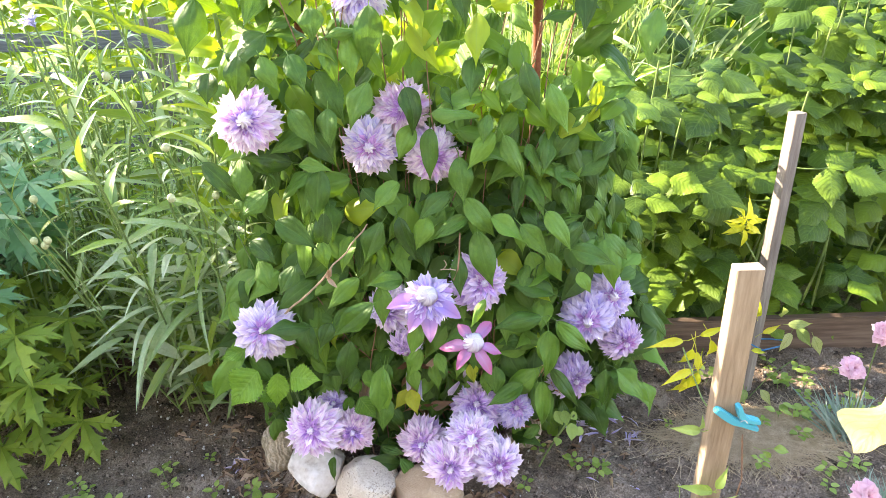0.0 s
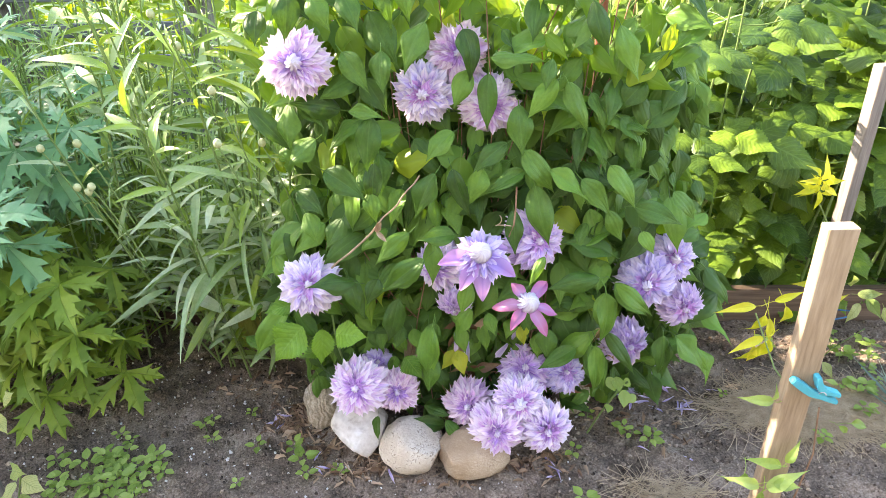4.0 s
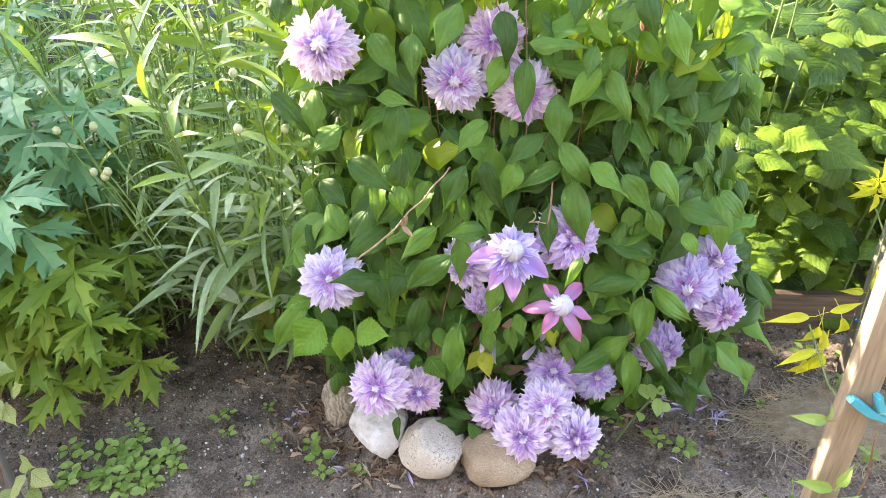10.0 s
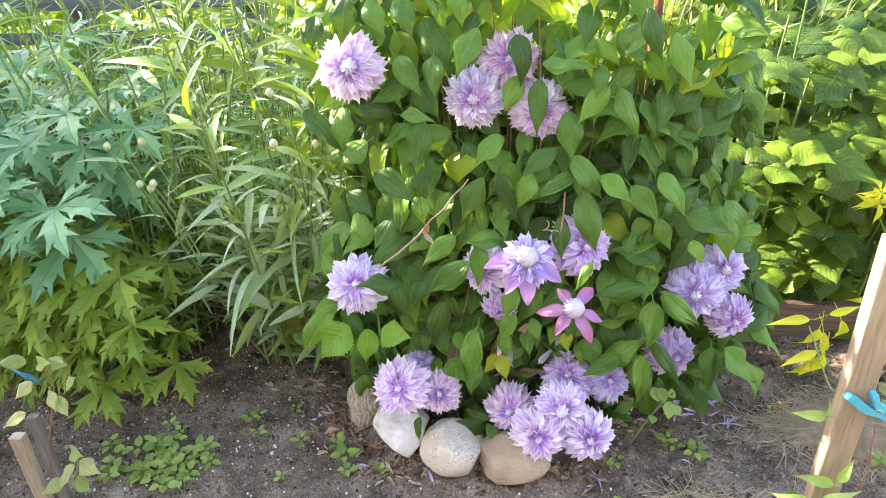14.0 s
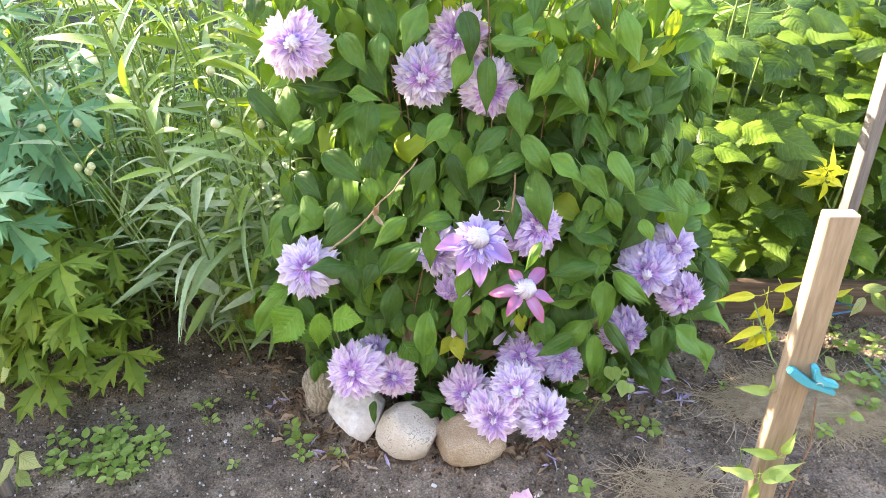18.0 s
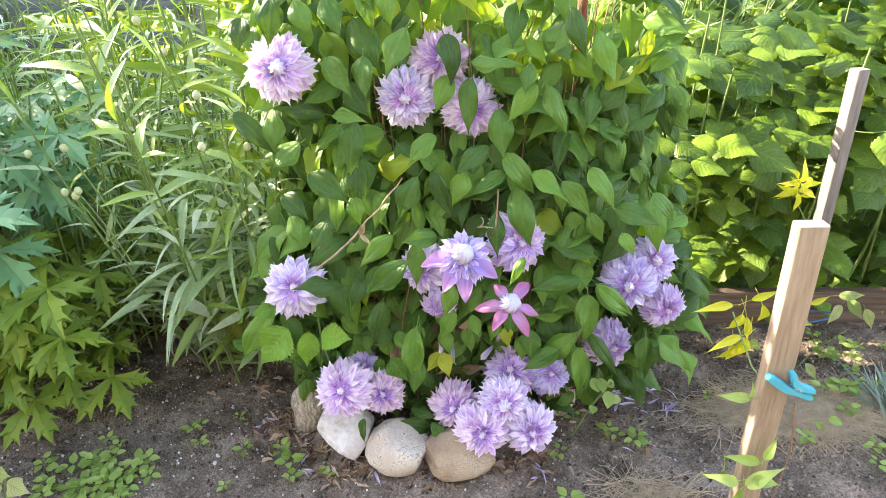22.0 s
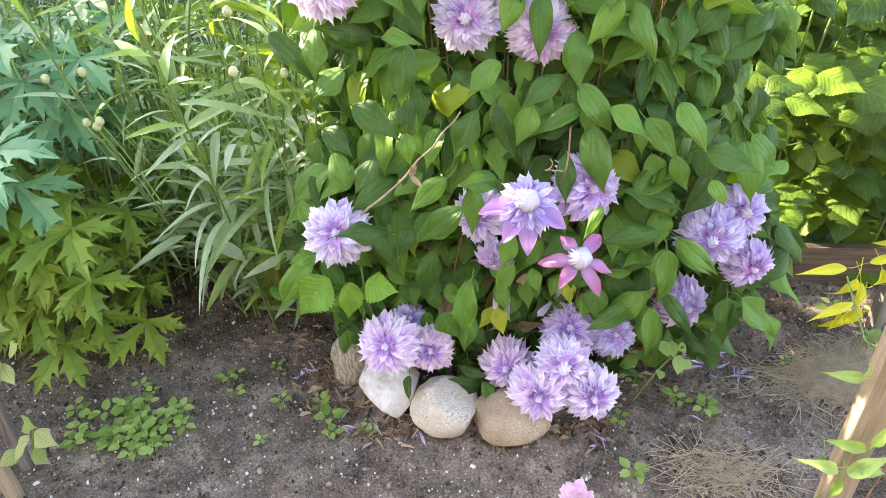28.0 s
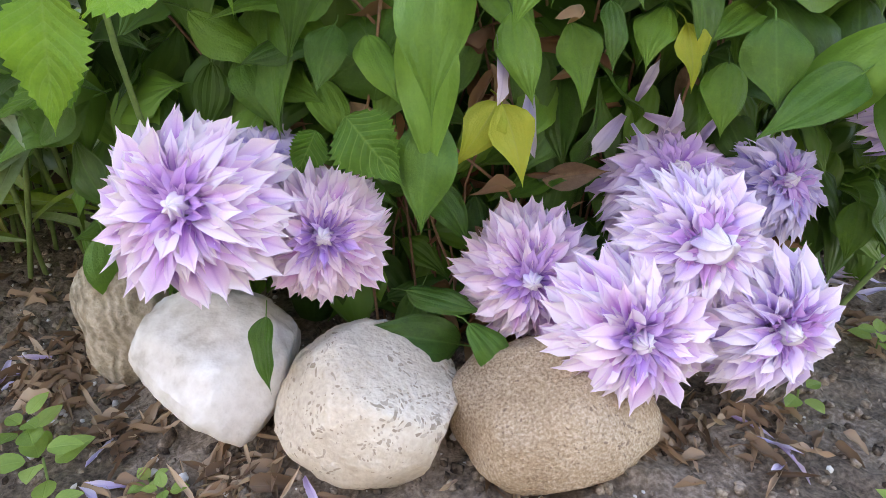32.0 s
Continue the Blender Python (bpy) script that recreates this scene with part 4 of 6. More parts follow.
for me in HEARTS:
    me.polygons.foreach_set("use_smooth", [False] * len(me.polygons))
BOSSES = [heart_geo(15, 0.36, 0.38, 80).mesh("stamen_boss", BOSS)]
TEPAL = [leaf_geo(lance(0.23, 0.5), 4, 14, 0.35, 0.1 + 0.2 * (k % 3), 0.25, seed=90 + k, bow=-0.5 + 0.5 * k, twist=0.25 * (k - 1)) for k in range(3)]
TEPAL_PINK = [mesh_of("petal", V, F, STAR, U) for V, F, U in TEPAL]
TEPAL_LAV = [mesh_of("petal", V, F, STAR_PALE, U) for V, F, U in TEPAL]
UNDER = whorls(((24, 0.8, -12, 1.0), (24, 0.74, -2, 1.0), (20, 0.62, 8, 1.0), (16, 0.5, 18, 1.0)), 61, 0.9).mesh("ruffle", PETAL_BLUE)

FLOWER_LABELS = {"d": "double lavender clematis flower with many pointed petals", "v": "double violet-blue clematis flower with ruffled petals",
                 "p": "double pinkish lavender clematis flower"}
for n, (x, y, z, nx, ny, nz, r) in enumerate(FLOWERS):
    if n in STARS:
        continue
    m = at((x, y, z), Vector((nx, ny, nz)).orthogonal(), (nx, ny, nz), r)
    m = m @ Matrix.Rotation(n * 1.7, 4, "Z")
    m.translation = Vector((x, y, z)) - Vector((nx, ny, nz)).normalized() * r * 0.3
    hue = "v" if n in (6, 8, 9, 10, 11, 12, 20, 21, 22) else "p" if n in (15, 16, 2) else "d"
    f = piece("flower", OUTER[hue][n % len(OUTER[hue])], clematis, m, FLOWER_LABELS[hue])
    piece("inner_petals", INNERS[n % 4], f, Matrix.Rotation(n * 0.7, 4, "Z"))
    piece("heart", HEARTS[n % 3], f, Matrix.Translation((0, 0, 0.16)) @ Matrix.Scale(1.45 if n in (0, 17) else 1.15 if n in (1, 3, 9, 10) else 0.9, 4), "pale pointed flower heart")
    q = Vector((x, y, z)) + Vector((-0.02, 0.09, -0.03))
    tube("flower_stalk", curve_points(m.translation + Vector((0, 0.004, 0)), q, -0.012, 5), 0.0013, STEM, f).matrix_parent_inverse = f.matrix_basis.inverted()

for n, turns, pink, size in ((STARS[0], (190, 238, 274, 328, 20, 152), False, 0.06), (STARS[1], (48, 112, 172, 232, 298, 350), True, 0.05)):
    x, y, z, nx, ny, nz, r = FLOWERS[n]
    nrm = Vector((nx, ny, nz)).normalized()
    m = at((x, y, z), Vector((0, 0, 1)) - nrm * nrm.z, nrm, size)
    m.translation -= nrm * 0.014
    lab = "star-shaped pink clematis flower with six petals and white stamens" if pink else "large lavender clematis flower with broad outer petals and white stamens"
    f = piece("flower", BOSSES[0] if pink else UNDER, clematis, m, lab)
    for i, turn in enumerate(turns):
        a = radians(turn)
        d = Vector((math.cos(a), math.sin(a), -0.02 if pink else -0.1))
        piece("petal", (TEPAL_PINK if pink else TEPAL_LAV)[i % 3], f, at(Vector((math.cos(a) * 0.1, math.sin(a) * 0.1, (0.0 if pink else 0.2) + 0.01 * (i % 2))), d, (0, 0, 1), (0.95 if i % 2 else 1.05) * (1.0 if pink else 1.08 if i < 4 else 0.7), 0.92))
    if not pink:
        piece("stamen_boss", BOSSES[0], f, Matrix.Translation((0, 0, 0.24)) @ Matrix.Scale(0.84, 4), "white stamens")

# ---- stakes ----
def stake(place, size, top, material, label, rz=0.0, seed=0):
    """A sawn stake with chamfered, slightly wavering edges and a rough cut top."""
    ob = thing("stake", label, "stake", "plant stakes", at=(place[0], place[1], 0))
    a, b, c = size[0] / 2, size[1] / 2, 0.0016
    outline = ((-a + c, -b), (a - c, -b), (a, -b + c), (a, b - c), (a - c, b), (-a + c, b), (-a, b - c), (-a, -b + c))
    bm = bmesh.new()
    rings, turn = [], Matrix.Rotation(rz, 3, "Z")
    for k in range(31):
        z = -0.12 + (top + 0.12) * k / 30
        bend = Vector((noise.noise((seed, z * 3, 0)), noise.noise((seed, z * 3, 5)), 0)) * 0.004
        ring = []
        for i, (x, y) in enumerate(outline):
            wear = 1 + 0.03 * noise.noise((x * 60, z * 24, seed + i))
            up = 0.002 * noise.noise((x * 90, y * 90, seed)) if k == 30 else 0.0
            ring.append(bm.verts.new(turn @ Vector((x * wear, y * wear, z + up)) + bend))
        rings.append(ring)
    for p, q in zip(rings, rings[1:]):
        for i in range(8):
            bm.faces.new((p[i], p[(i + 1) % 8], q[(i + 1) % 8], q[i]))
    bm.faces.new(rings[0][::-1])
    part("shaft", bm, material, ob)
    cap = bmesh.new()
    low = [cap.verts.new(v) for v in [turn @ Vector((x * 0.99, y * 0.99, top - 0.004)) for x, y in outline]]
    high = [cap.verts.new(turn @ Vector((x * 0.97, y * 0.97, top + 0.0015 + 0.0015 * noise.noise((x * 99, y * 99, seed + 3))))) for x, y in outline]
    for i in range(8):
        cap.faces.new((low[i], low[(i + 1) % 8], high[(i + 1) % 8], high[i]))
    cap.faces.new(high)
    ob_cap = part("cut_end", cap, END_GRAIN if material is WOOD_NEW else material, ob)
    ob_cap.location = bend
    return ob


stake((0.687, -0.244), (0.038, 0.022), 0.612, WOOD_NEW, "pale new sawn wooden stake driven into the soil", 0.0, 3)
stake((1.005, 0.285), (0.026, 0.026), 0.69, WOOD_OLD, "weathered grey wooden stake standing in the soil", 0.25, 9)

def on_soil(x, y, up=0.0):
    return Vector((x, y, soil_height(x, y) + up))


# ---- vine on the new stake ----
def clothes_peg(place):
    """Two crossing arms round a spring, clipped on the stake's edge."""
    peg = thing("clothes_peg", "turquoise plastic clothes peg clipped on the wooden stake", "clothes peg", at=place)
    for deep, off, path in ((0.009, -0.001, ((-32, 16, 3.4), (-27, 13, 4.6), (-17, 5, 5), (-6, -3, 4.6), (5, -7, 3.6), (15, -12, 3), (25, -16, 2.6))),
                            (0.011, 0.0, ((-4, 21, 2.8), (-2, 14, 3.4), (2, 5, 4.2), (9, -1, 3.8), (18, -3, 3), (26, -6, 2.6)))):
        bm = bmesh.new()
        rings = []
        for k, (x, z, w) in enumerate(path):
            a, c = path[max(k - 1, 0)], path[min(k + 1, len(path) - 1)]
            n = Vector((-(c[1] - a[1]), c[0] - a[0])).normalized() * w
            rings.append([bm.verts.new(((x + n.x * s) * 0.001, off + e * deep / 2, (z + n.y * s) * 0.001)) for s, e in ((-1, -1), (1, -1), (1, 1), (-1, 1))])
        for a, c in zip(rings, rings[1:]):
            for k in range(4):
                bm.faces.new((a[k], a[(k + 1) % 4], c[(k + 1) % 4], c[k]))
        bm.faces.new(rings[0])
        bm.faces.new(rings[-1][::-1])
        bmesh.ops.recalc_face_normals(bm, faces=bm.faces[:])
        bmesh.ops.bevel(bm, geom=bm.edges[:], offset=0.0012, segments=2, affect="EDGES")
        part("arm", bm, PEG, peg)
    pts = [(0.004 + 0.004 * math.cos(a), 0.013 * (a / 25 - 0.5), -0.003 + 0.004 * math.sin(a)) for a in [k * 0.6 for k in range(42)]]
    tube("spring", pts, 0.0007, METAL, peg, 5, "steel spring")
    peg.scale = (1.2, 1.2, 1.2)
    return peg


clothes_peg((0.705, -0.262, 0.371))


VINEG = [with_stalk(leaf_geo(heart_leaf(0.17 + 0.025 * k, 0.4), 3, 12, 0.4, 0.5 + 0.25 * k, 0.3, seed=k + 40, twist=0.3 * (k - 1)), 0.55, 0.15, 0.014) for k in range(4)]


def vine(name, label, stem_points, leaves, material, r, stem=VINE, stem_r=0.0016, wide=1.0, geos=None):
    v = thing(name, label, "young vine", "young vines on stakes", at=stem_points[0])
    inv = Matrix.Translation(-Vector(stem_points[0]))
    t = tube("stem", [inv @ Vector(p) for p in stem_points], stem_r, stem, v, 6)
    for place, along, size in leaves:
        g = (geos or CLEAF)[r.randrange(len(geos or CLEAF))]
        face = Vector((r.uniform(-0.4, 0.4), -0.8, 0.7))
        piece("leaf", mesh_of("leaf", *g[:2], material, g[2]), v, inv @ at(place, along, face, size, wide))
    return v


vine("young_vine", "young clematis vine with bright yellow drooping leaves beside the stake", [(0.63, -0.2, 0.0), (0.66, -0.245, 0.1), (0.7, -0.25, 0.2), (0.7, -0.245, 0.33), (0.675, -0.2, 0.36), (0.65, -0.16, 0.43)],
     [((0.656, -0.144, 0.432), (-1, -0.3, 0.1), 0.05), ((0.673, -0.144, 0.416), (-0.3, -0.2, -1), 0.05), ((0.676, -0.150, 0.380), (-1, -0.3, -0.25), 0.055),
      ((0.685, -0.150, 0.375), (-0.4, -0.3, -1), 0.06), ((0.672, -0.150, 0.364), (-0.6, -0.3, -1), 0.045), ((0.682, -0.140, 0.408), (0.2, -0.2, -1), 0.05),
      ((0.702, -0.140, 0.429), (0.3, -0.2, -1), 0.05), ((0.684, -0.140, 0.438), (0.7, -0.3, 0.5), 0.04), ((0.664, -0.150, 0.364), (-0.1, -0.3, -1), 0.04)], YELLOW, random.Random(4), STEM, 0.0012, 0.75, VINEG)
vine("young_vine", "thin young vine with small pale green leaves climbing the stake", [(0.70, -0.27, 0.0), (0.715, -0.262, 0.12), (0.735, -0.25, 0.24), (0.715, -0.262, 0.34)],
     [((0.652, -0.260, 0.348), (-1, -0.2, 0.3), 0.035), ((0.651, -0.260, 0.350), (0.2, -0.2, 1), 0.025), ((0.682, -0.270, 0.236), (-1, -0.3, 0.6), 0.04), ((0.688, -0.270, 0.242), (0.1, -0.3, 1), 0.035),
      ((0.632, -0.270, 0.222), (-0.2, -0.2, -1), 0.04), ((0.775, -0.250, 0.300), (0.9, -0.2, 0.1), 0.03), ((0.759, -0.250, 0.295), (0.8, -0.3, -0.5), 0.025), ((0.672, -0.280, 0.247), (-1, -0.3, 0.5), 0.04), ((0.652, -0.280, 0.205), (-0.8, -0.3, 0.6), 0.045), ((0.665, -0.280, 0.199), (0.5, -0.3, 0.8), 0.045), ((0.659, -0.280, 0.193), (-0.3, -0.4, -0.9), 0.04), ((0.671, -0.280, 0.211), (0.9, -0.3, 0.2), 0.04)], WEED, random.Random(5), VINE, 0.0013, 1.0, VINEG)
vine("young_vine", "young vine with yellow-green leaves twining round the grey stake", [(0.99, 0.255, 0.0), (0.975, 0.25, 0.2), (0.95, 0.22, 0.38), (0.88, 0.17, 0.47)],
     [((0.877 + 0.006 * math.cos(k * 2.4), 0.165, 0.482 + 0.0025 * k), (math.cos(k * 2.4), -0.35, 0.8 * math.sin(k * 2.4) + 0.15), 0.024 + 0.006 * (k % 3)) for k in range(15)]
     + [((0.980, 0.240, 0.239), (-0.2, -0.3, 1), 0.04), ((1.000, 0.240, 0.194), (0.5, -0.3, 0.5), 0.04), ((0.982, 0.240, 0.148), (0.9, -0.3, 0.1), 0.035), ((0.960, 0.240, 0.240), (-0.9, -0.3, 0.3), 0.035)], YELLOW, random.Random(6), STEM, 0.0014, 1.0, VINEG)
vine("young_vine", "young vine with pale variegated leaves low beside the grey stake", [(1.0, 0.25, 0.0), (1.03, 0.23, 0.08), (1.08, 0.22, 0.14)],
     [((1.048, 0.230, 0.221), (0.9, -0.4, 0.2), 0.05), ((1.069, 0.230, 0.212), (0.4, -0.4, -0.5), 0.055), ((1.112, 0.230, 0.188), (0.4, -0.4, -0.9), 0.05), ((1.059, 0.230, 0.198), (-0.5, -0.4, -0.5), 0.05),
      ((0.976, 0.220, 0.051), (-0.5, -0.4, -0.4), 0.05), ((1.010, 0.220, 0.050), (0.4, -0.4, -0.5), 0.045), ((1.031, 0.230, 0.243), (-0.2, -0.5, 0.8), 0.045)], CREAM, random.Random(8), STEM, 0.0013, 0.8)
twine = tube("twine", [(0.976, 0.260, 0.159), (1.008, 0.240, 0.147), (1.058, 0.250, 0.151), (1.081, 0.270, 0.152), (1.051, 0.300, 0.138), (1.003, 0.300, 0.140), (0.976, 0.260, 0.156)], 0.0018, TWINE, None)
tagged(twine, "loop of blue plastic twine tied round the grey stake", "twine")

# stakes and seedling on the other side
stake((-0.601, -0.250), (0.022, 0.018), 0.22, WOOD_NEW, "short pale wooden stake beside a seedling", 0.1, 12)
stake((-0.631, -0.180), (0.018, 0.018), 0.2, WOOD_OLD, "short weathered grey stake beside a seedling", 0.3, 15)
vine("young_vine", "young variegated vine with pale green rounded leaves on a short stake", [(-0.668, -0.164, 0.000), (-0.559, -0.240, 0.197), (-0.508, -0.240, 0.320), (-0.502, -0.250, 0.373)],
     [((-0.476, -0.250, 0.335), (0.6, -0.4, 0.5), 0.05), ((-0.510, -0.250, 0.323), (0.4, -0.4, -0.6), 0.04), ((-0.512, -0.250, 0.373), (0.9, -0.4, 0.5), 0.05), ((-0.529, -0.250, 0.377), (-0.9, -0.4, 0.3), 0.045),
      ((-0.496, -0.250, 0.379), (0.9, -0.3, 0.1), 0.045), ((-0.556, -0.260, 0.283), (-0.8, -0.4, -0.5), 0.045), ((-0.499, -0.250, 0.312), (0.5, -0.4, -0.7), 0.04), ((-0.533, -0.250, 0.338), (-0.6, -0.4, -0.4), 0.04)], CREAM, random.Random(9), VINE, 0.0014, 0.85)
vine("young_vine", "small vine shoot with yellow-green rounded leaves near the soil", [(-0.614, -0.181, 0.000), (-0.522, -0.250, 0.131), (-0.498, -0.250, 0.191)],
     [((-0.513, -0.250, 0.190), (0.9, -0.5, 0.5), 0.055), ((-0.516, -0.250, 0.164), (-0.3, -0.5, -0.6), 0.05), ((-0.504, -0.250, 0.172), (0.9, -0.5, -0.1), 0.055), ((-0.522, -0.250, 0.131), (0.9, -0.5, -0.2), 0.045), ((-0.545, -0.250, 0.123), (-0.9, -0.5, -0.2), 0.045)], CREAM, random.Random(10), STEM, 0.0014, 0.95)
tagged(tube("twine", [(-0.612, -0.200, 0.321), (-0.567, -0.220, 0.319), (-0.573, -0.200, 0.294), (-0.601, -0.180, 0.292), (-0.611, -0.200, 0.317)], 0.002, TWINE, None), "blue twine tied round the grey stake", "twine")

# ---- cornflowers: tall clumps of narrow leaves ----
CORN = [leaf_geo(lance(0.04 + 0.013 * (k % 3), 0.45), 1, 10, 0.6, (0.25, 0.5, 0.8, 1.05)[k % 4], 0.1, twist=0.5 * (k % 3 - 1), seed=k) for k in range(6)]
CORN_ME = [mesh_of("leaf", V, F, BLADE, U) for V, F, U in CORN]


def round_bud(r, material, name, parent, place):
    bm = noisy_solid(r, place[0] * 10, 0.06, 2, (1, 1, 1.15), 3)
    ob = part(name, bm, material, parent)
    ob.location = place
    return ob


BUDMAT = plain_material("scaly_bud", ((0.3, (0.3, 0.36, 0.14)), (0.55, (0.48, 0.52, 0.28)), (0.75, (0.62, 0.63, 0.42))), 220, 0.7, 0.8, 0.0008)


def trails(g, m):
    """Whether a leaf would lie on the bare soil in front of the clumps."""
    tip = m @ Vector(CORN[g][0][-2])
    return tip.z < 0.03 or tip.y + 1.5 * tip.z < 0.24


def cornflower_clump(cx, cy, spread, count, height, label, near, r, wide=1.0, dense=21):
    clump = thing("cornflower", label, "cornflower", "cornflower clumps")
    far, made = Batch(), 0
    for k in range(count):
        a, q = r.random() * 6.28, math.sqrt(r.random())
        fx, fy = cx + math.cos(a) * q * spread, cy + math.sin(a) * q * spread * 0.8
        h = height * r.uniform(0.55, 1.08)
        lean = Vector((math.cos(a) * q * 0.25 + r.gauss(0.02, 0.08), math.sin(a) * q * 0.2 - 0.06 + r.gauss(0, 0.05), 1)) * h
        foot = on_soil(fx, fy, -0.01)
        pts = curve_points(foot, foot + lean, r.uniform(-0.02, 0.05), 9, (r.uniform(-1, 1), -0.6, 0))
        tube("stem", pts, [0.0028] * 4 + [0.002] * 6, STEM, clump, 5)
        n = int(h * dense)
        for i in range(n):
            s = 0.1 + 0.88 * i / n
            j = min(int(s * 9), 8)
            p = pts[j].lerp(pts[j + 1], s * 9 - j)
            b = i * 2.4 + r.uniform(-0.5, 0.5)
            rise = r.choice((r.uniform(0.3, 1.0), r.uniform(1.2, 3.0))) if s > 0.4 else r.uniform(0.2, 1.4)
            d = Vector((math.cos(b), math.sin(b) - 0.25, rise))
            size = r.uniform(0.075, 0.135) * (1.0 if s < 0.5 else 0.85)
            m = at(p, d, Vector((r.uniform(-0.5, 0.5), -0.3, 1)), size, wide * r.uniform(0.8, 1.35))
            g = r.randrange(6)
            end = p + d.normalized() * size
            if end.x > -0.15 and end.z > 0.55 and end.y < 0.16 or trails(g, m):
                continue
            if made < near and d.y < 0.1:
                made += 1
                piece("leaf", CORN_ME[g], clump, m)
            else:
                far.add(CORN[g], m)
    tagged(piece("foliage", far.mesh("foliage", BLADE), clump), "narrow silvery green leaves", kind="stuff")
    return clump


r1 = random.Random(21)
clump_a = cornflower_clump(-0.3, 0.36, 0.15, 24, 0.86, "tall cornflower clump with narrow silvery green leaves and round buds", 150, r1, 1.4, 22)
cornflower_clump(-0.3, 0.29, 0.09, 9, 0.82, "leaning cornflower clump with silvery leaves in front of the others", 90, r1, 1.5, 22)
clump_b = cornflower_clump(-0.55, 0.44, 0.2, 32, 0.98, "cornflower clump with many upright narrow leaves behind the delphinium", 60, r1, 0.7, 30)
cornflower_clump(-0.14, 0.38, 0.13, 12, 0.95, "tall cornflower clump with narrow leaves beside the clematis", 60, r1, 0.8, 26)
cornflower_clump(-1.0, 0.66, 0.34, 34, 0.95, "cornflower clump with narrow green leaves against the fence", 10, r1, 0.7, 28)
cornflower_clump(0.66, 0.86, 0.16, 16, 1.08, "sunlit cornflower clump with pale narrow leaves behind the raspberries", 20, r1, 0.75, 36)
cornflower_clump(-0.5, 0.86, 0.3, 30, 1.06, "cornflower clump with narrow sunlit leaves in front of the fence", 10, r1, 0.65, 28)
cornflower_clump(-1.25, 1.05, 0.4, 34, 1.02, "far cornflower clump with narrow leaves hiding the fence", 10, r1, 0.7, 26)
OLDBLADE = leaf_material("old_cornflower_leaf", ((0.0, (0.16, 0.2, 0.04)), (0.5, (0.27, 0.31, 0.07)), (1.0, (0.4, 0.4, 0.14))), (1.3, 1.4, 0.5), "long", (0.4, 0.44, 0.16), rough=0.5, through=0.3)
BASAL = [mesh_of("leaf", *leaf_geo(lance(0.05 + 0.014 * k, 0.5), 2, 12, 0.4, 0.3 + 0.15 * k, 0.12, seed=k + 70)[:2], OLDBLADE, leaf_geo(lance(0.1, 0.5), 2, 12)[2]) for k in range(3)]
rb = random.Random(23)
for k in range(8):
    p = Vector((-0.266 + 0.014 * rb.gauss(0, 1), 0.195 + 0.02 * rb.random(), 0.21 + 0.04 * rb.random()))
    tip = Vector((-0.277 + 0.022 * rb.gauss(0, 1), 0.205 + 0.02 * rb.random(), 0.025))
    piece("leaf", BASAL[k % 3], clump_a, at(p, tip - p, (rb.uniform(-0.4, 0.4), -0.9, 0.5), (tip - p).length * 0.98, rb.uniform(0.75, 1.0)), "drooping yellowish leaf")
for x, z, lx, lz in ((-0.39, 0.16, -0.43, 0.02), (-0.44, 0.13, -0.5, 0.045), (-0.35, 0.13, -0.37, 0.05)):
    p, tip = Vector((x, 0.27, z)), Vector((lx, 0.225, lz))
    piece("leaf", CORN_ME[3], clump_a, at(p, tip - p, (0.2, -0.9, 0.5), (tip - p).length, 1.5), "drooping green leaf")
for k in range(50):
    p = Vector((rb.uniform(-0.44, -0.17), rb.uniform(0.14, 0.26), rb.uniform(0.2, 0.48)))
    g = rb.randrange(6)
    m = at(p, (rb.gauss(0, 0.55), -0.45, rb.uniform(-0.6, 0.8)), (rb.uniform(-0.3, 0.3), -0.4, 1), rb.uniform(0.075, 0.13), rb.uniform(0.9, 1.4))
    if not trails(g, m):
        piece("leaf", CORN_ME[g], clump_a, m)
for px_place in ((-0.149, -0.060, 0.671), (-0.405, -0.000, 0.655), (-0.512, 0.060, 0.628), (-0.403, 0.000, 0.580), (-0.112, 0.030, 0.642), (-0.461, 0.050, 0.559), (-0.260, 0.050, 0.844), (-0.410, 0.000, 0.571), (-0.251, 0.100, 0.787), (-0.167, 0.000, 0.736)):
    p = Vector(px_place)
    rad = 0.0066 if p.z > 0.5 else 0.0055
    round_bud(rad, BUDMAT, "bud", clump_a, p)
    tube("bud_stalk", curve_points(p + Vector((0, 0.001, -rad)), p + Vector((0.03, 0.05, -0.17)), 0.01, 5), 0.0013, STEM, clump_a, 5)


def shaggy_flower(place, n, size, material, parent, seed, name="flower"):
    r, b = random.Random(seed), Batch()
    for i in range(n):
        a, e = r.random() * 6.28, r.uniform(0.1, 1.1)
        d = Vector((math.cos(a) * math.cos(e), -0.3 + math.sin(a) * math.cos(e) * 0.8, math.sin(e)))
        b.add(PET[i % 9], at(Vector(place), d, (0, -0.3, 1), size * r.uniform(0.7, 1.1), 0.9))
    return piece(name, b.mesh(name, material), parent)


for k, p in enumerate(((-0.382, 0.100, 0.918), (-0.349, 0.300, 0.947))):
    shaggy_flower(p, 26, 0.028, BLUE, clump_b, k)
    tube("flower_stalk", curve_points(p, Vector(p) + Vector((0.02, 0.06, -0.3)), 0.01, 5), 0.0016, STEM, clump_b, 5)

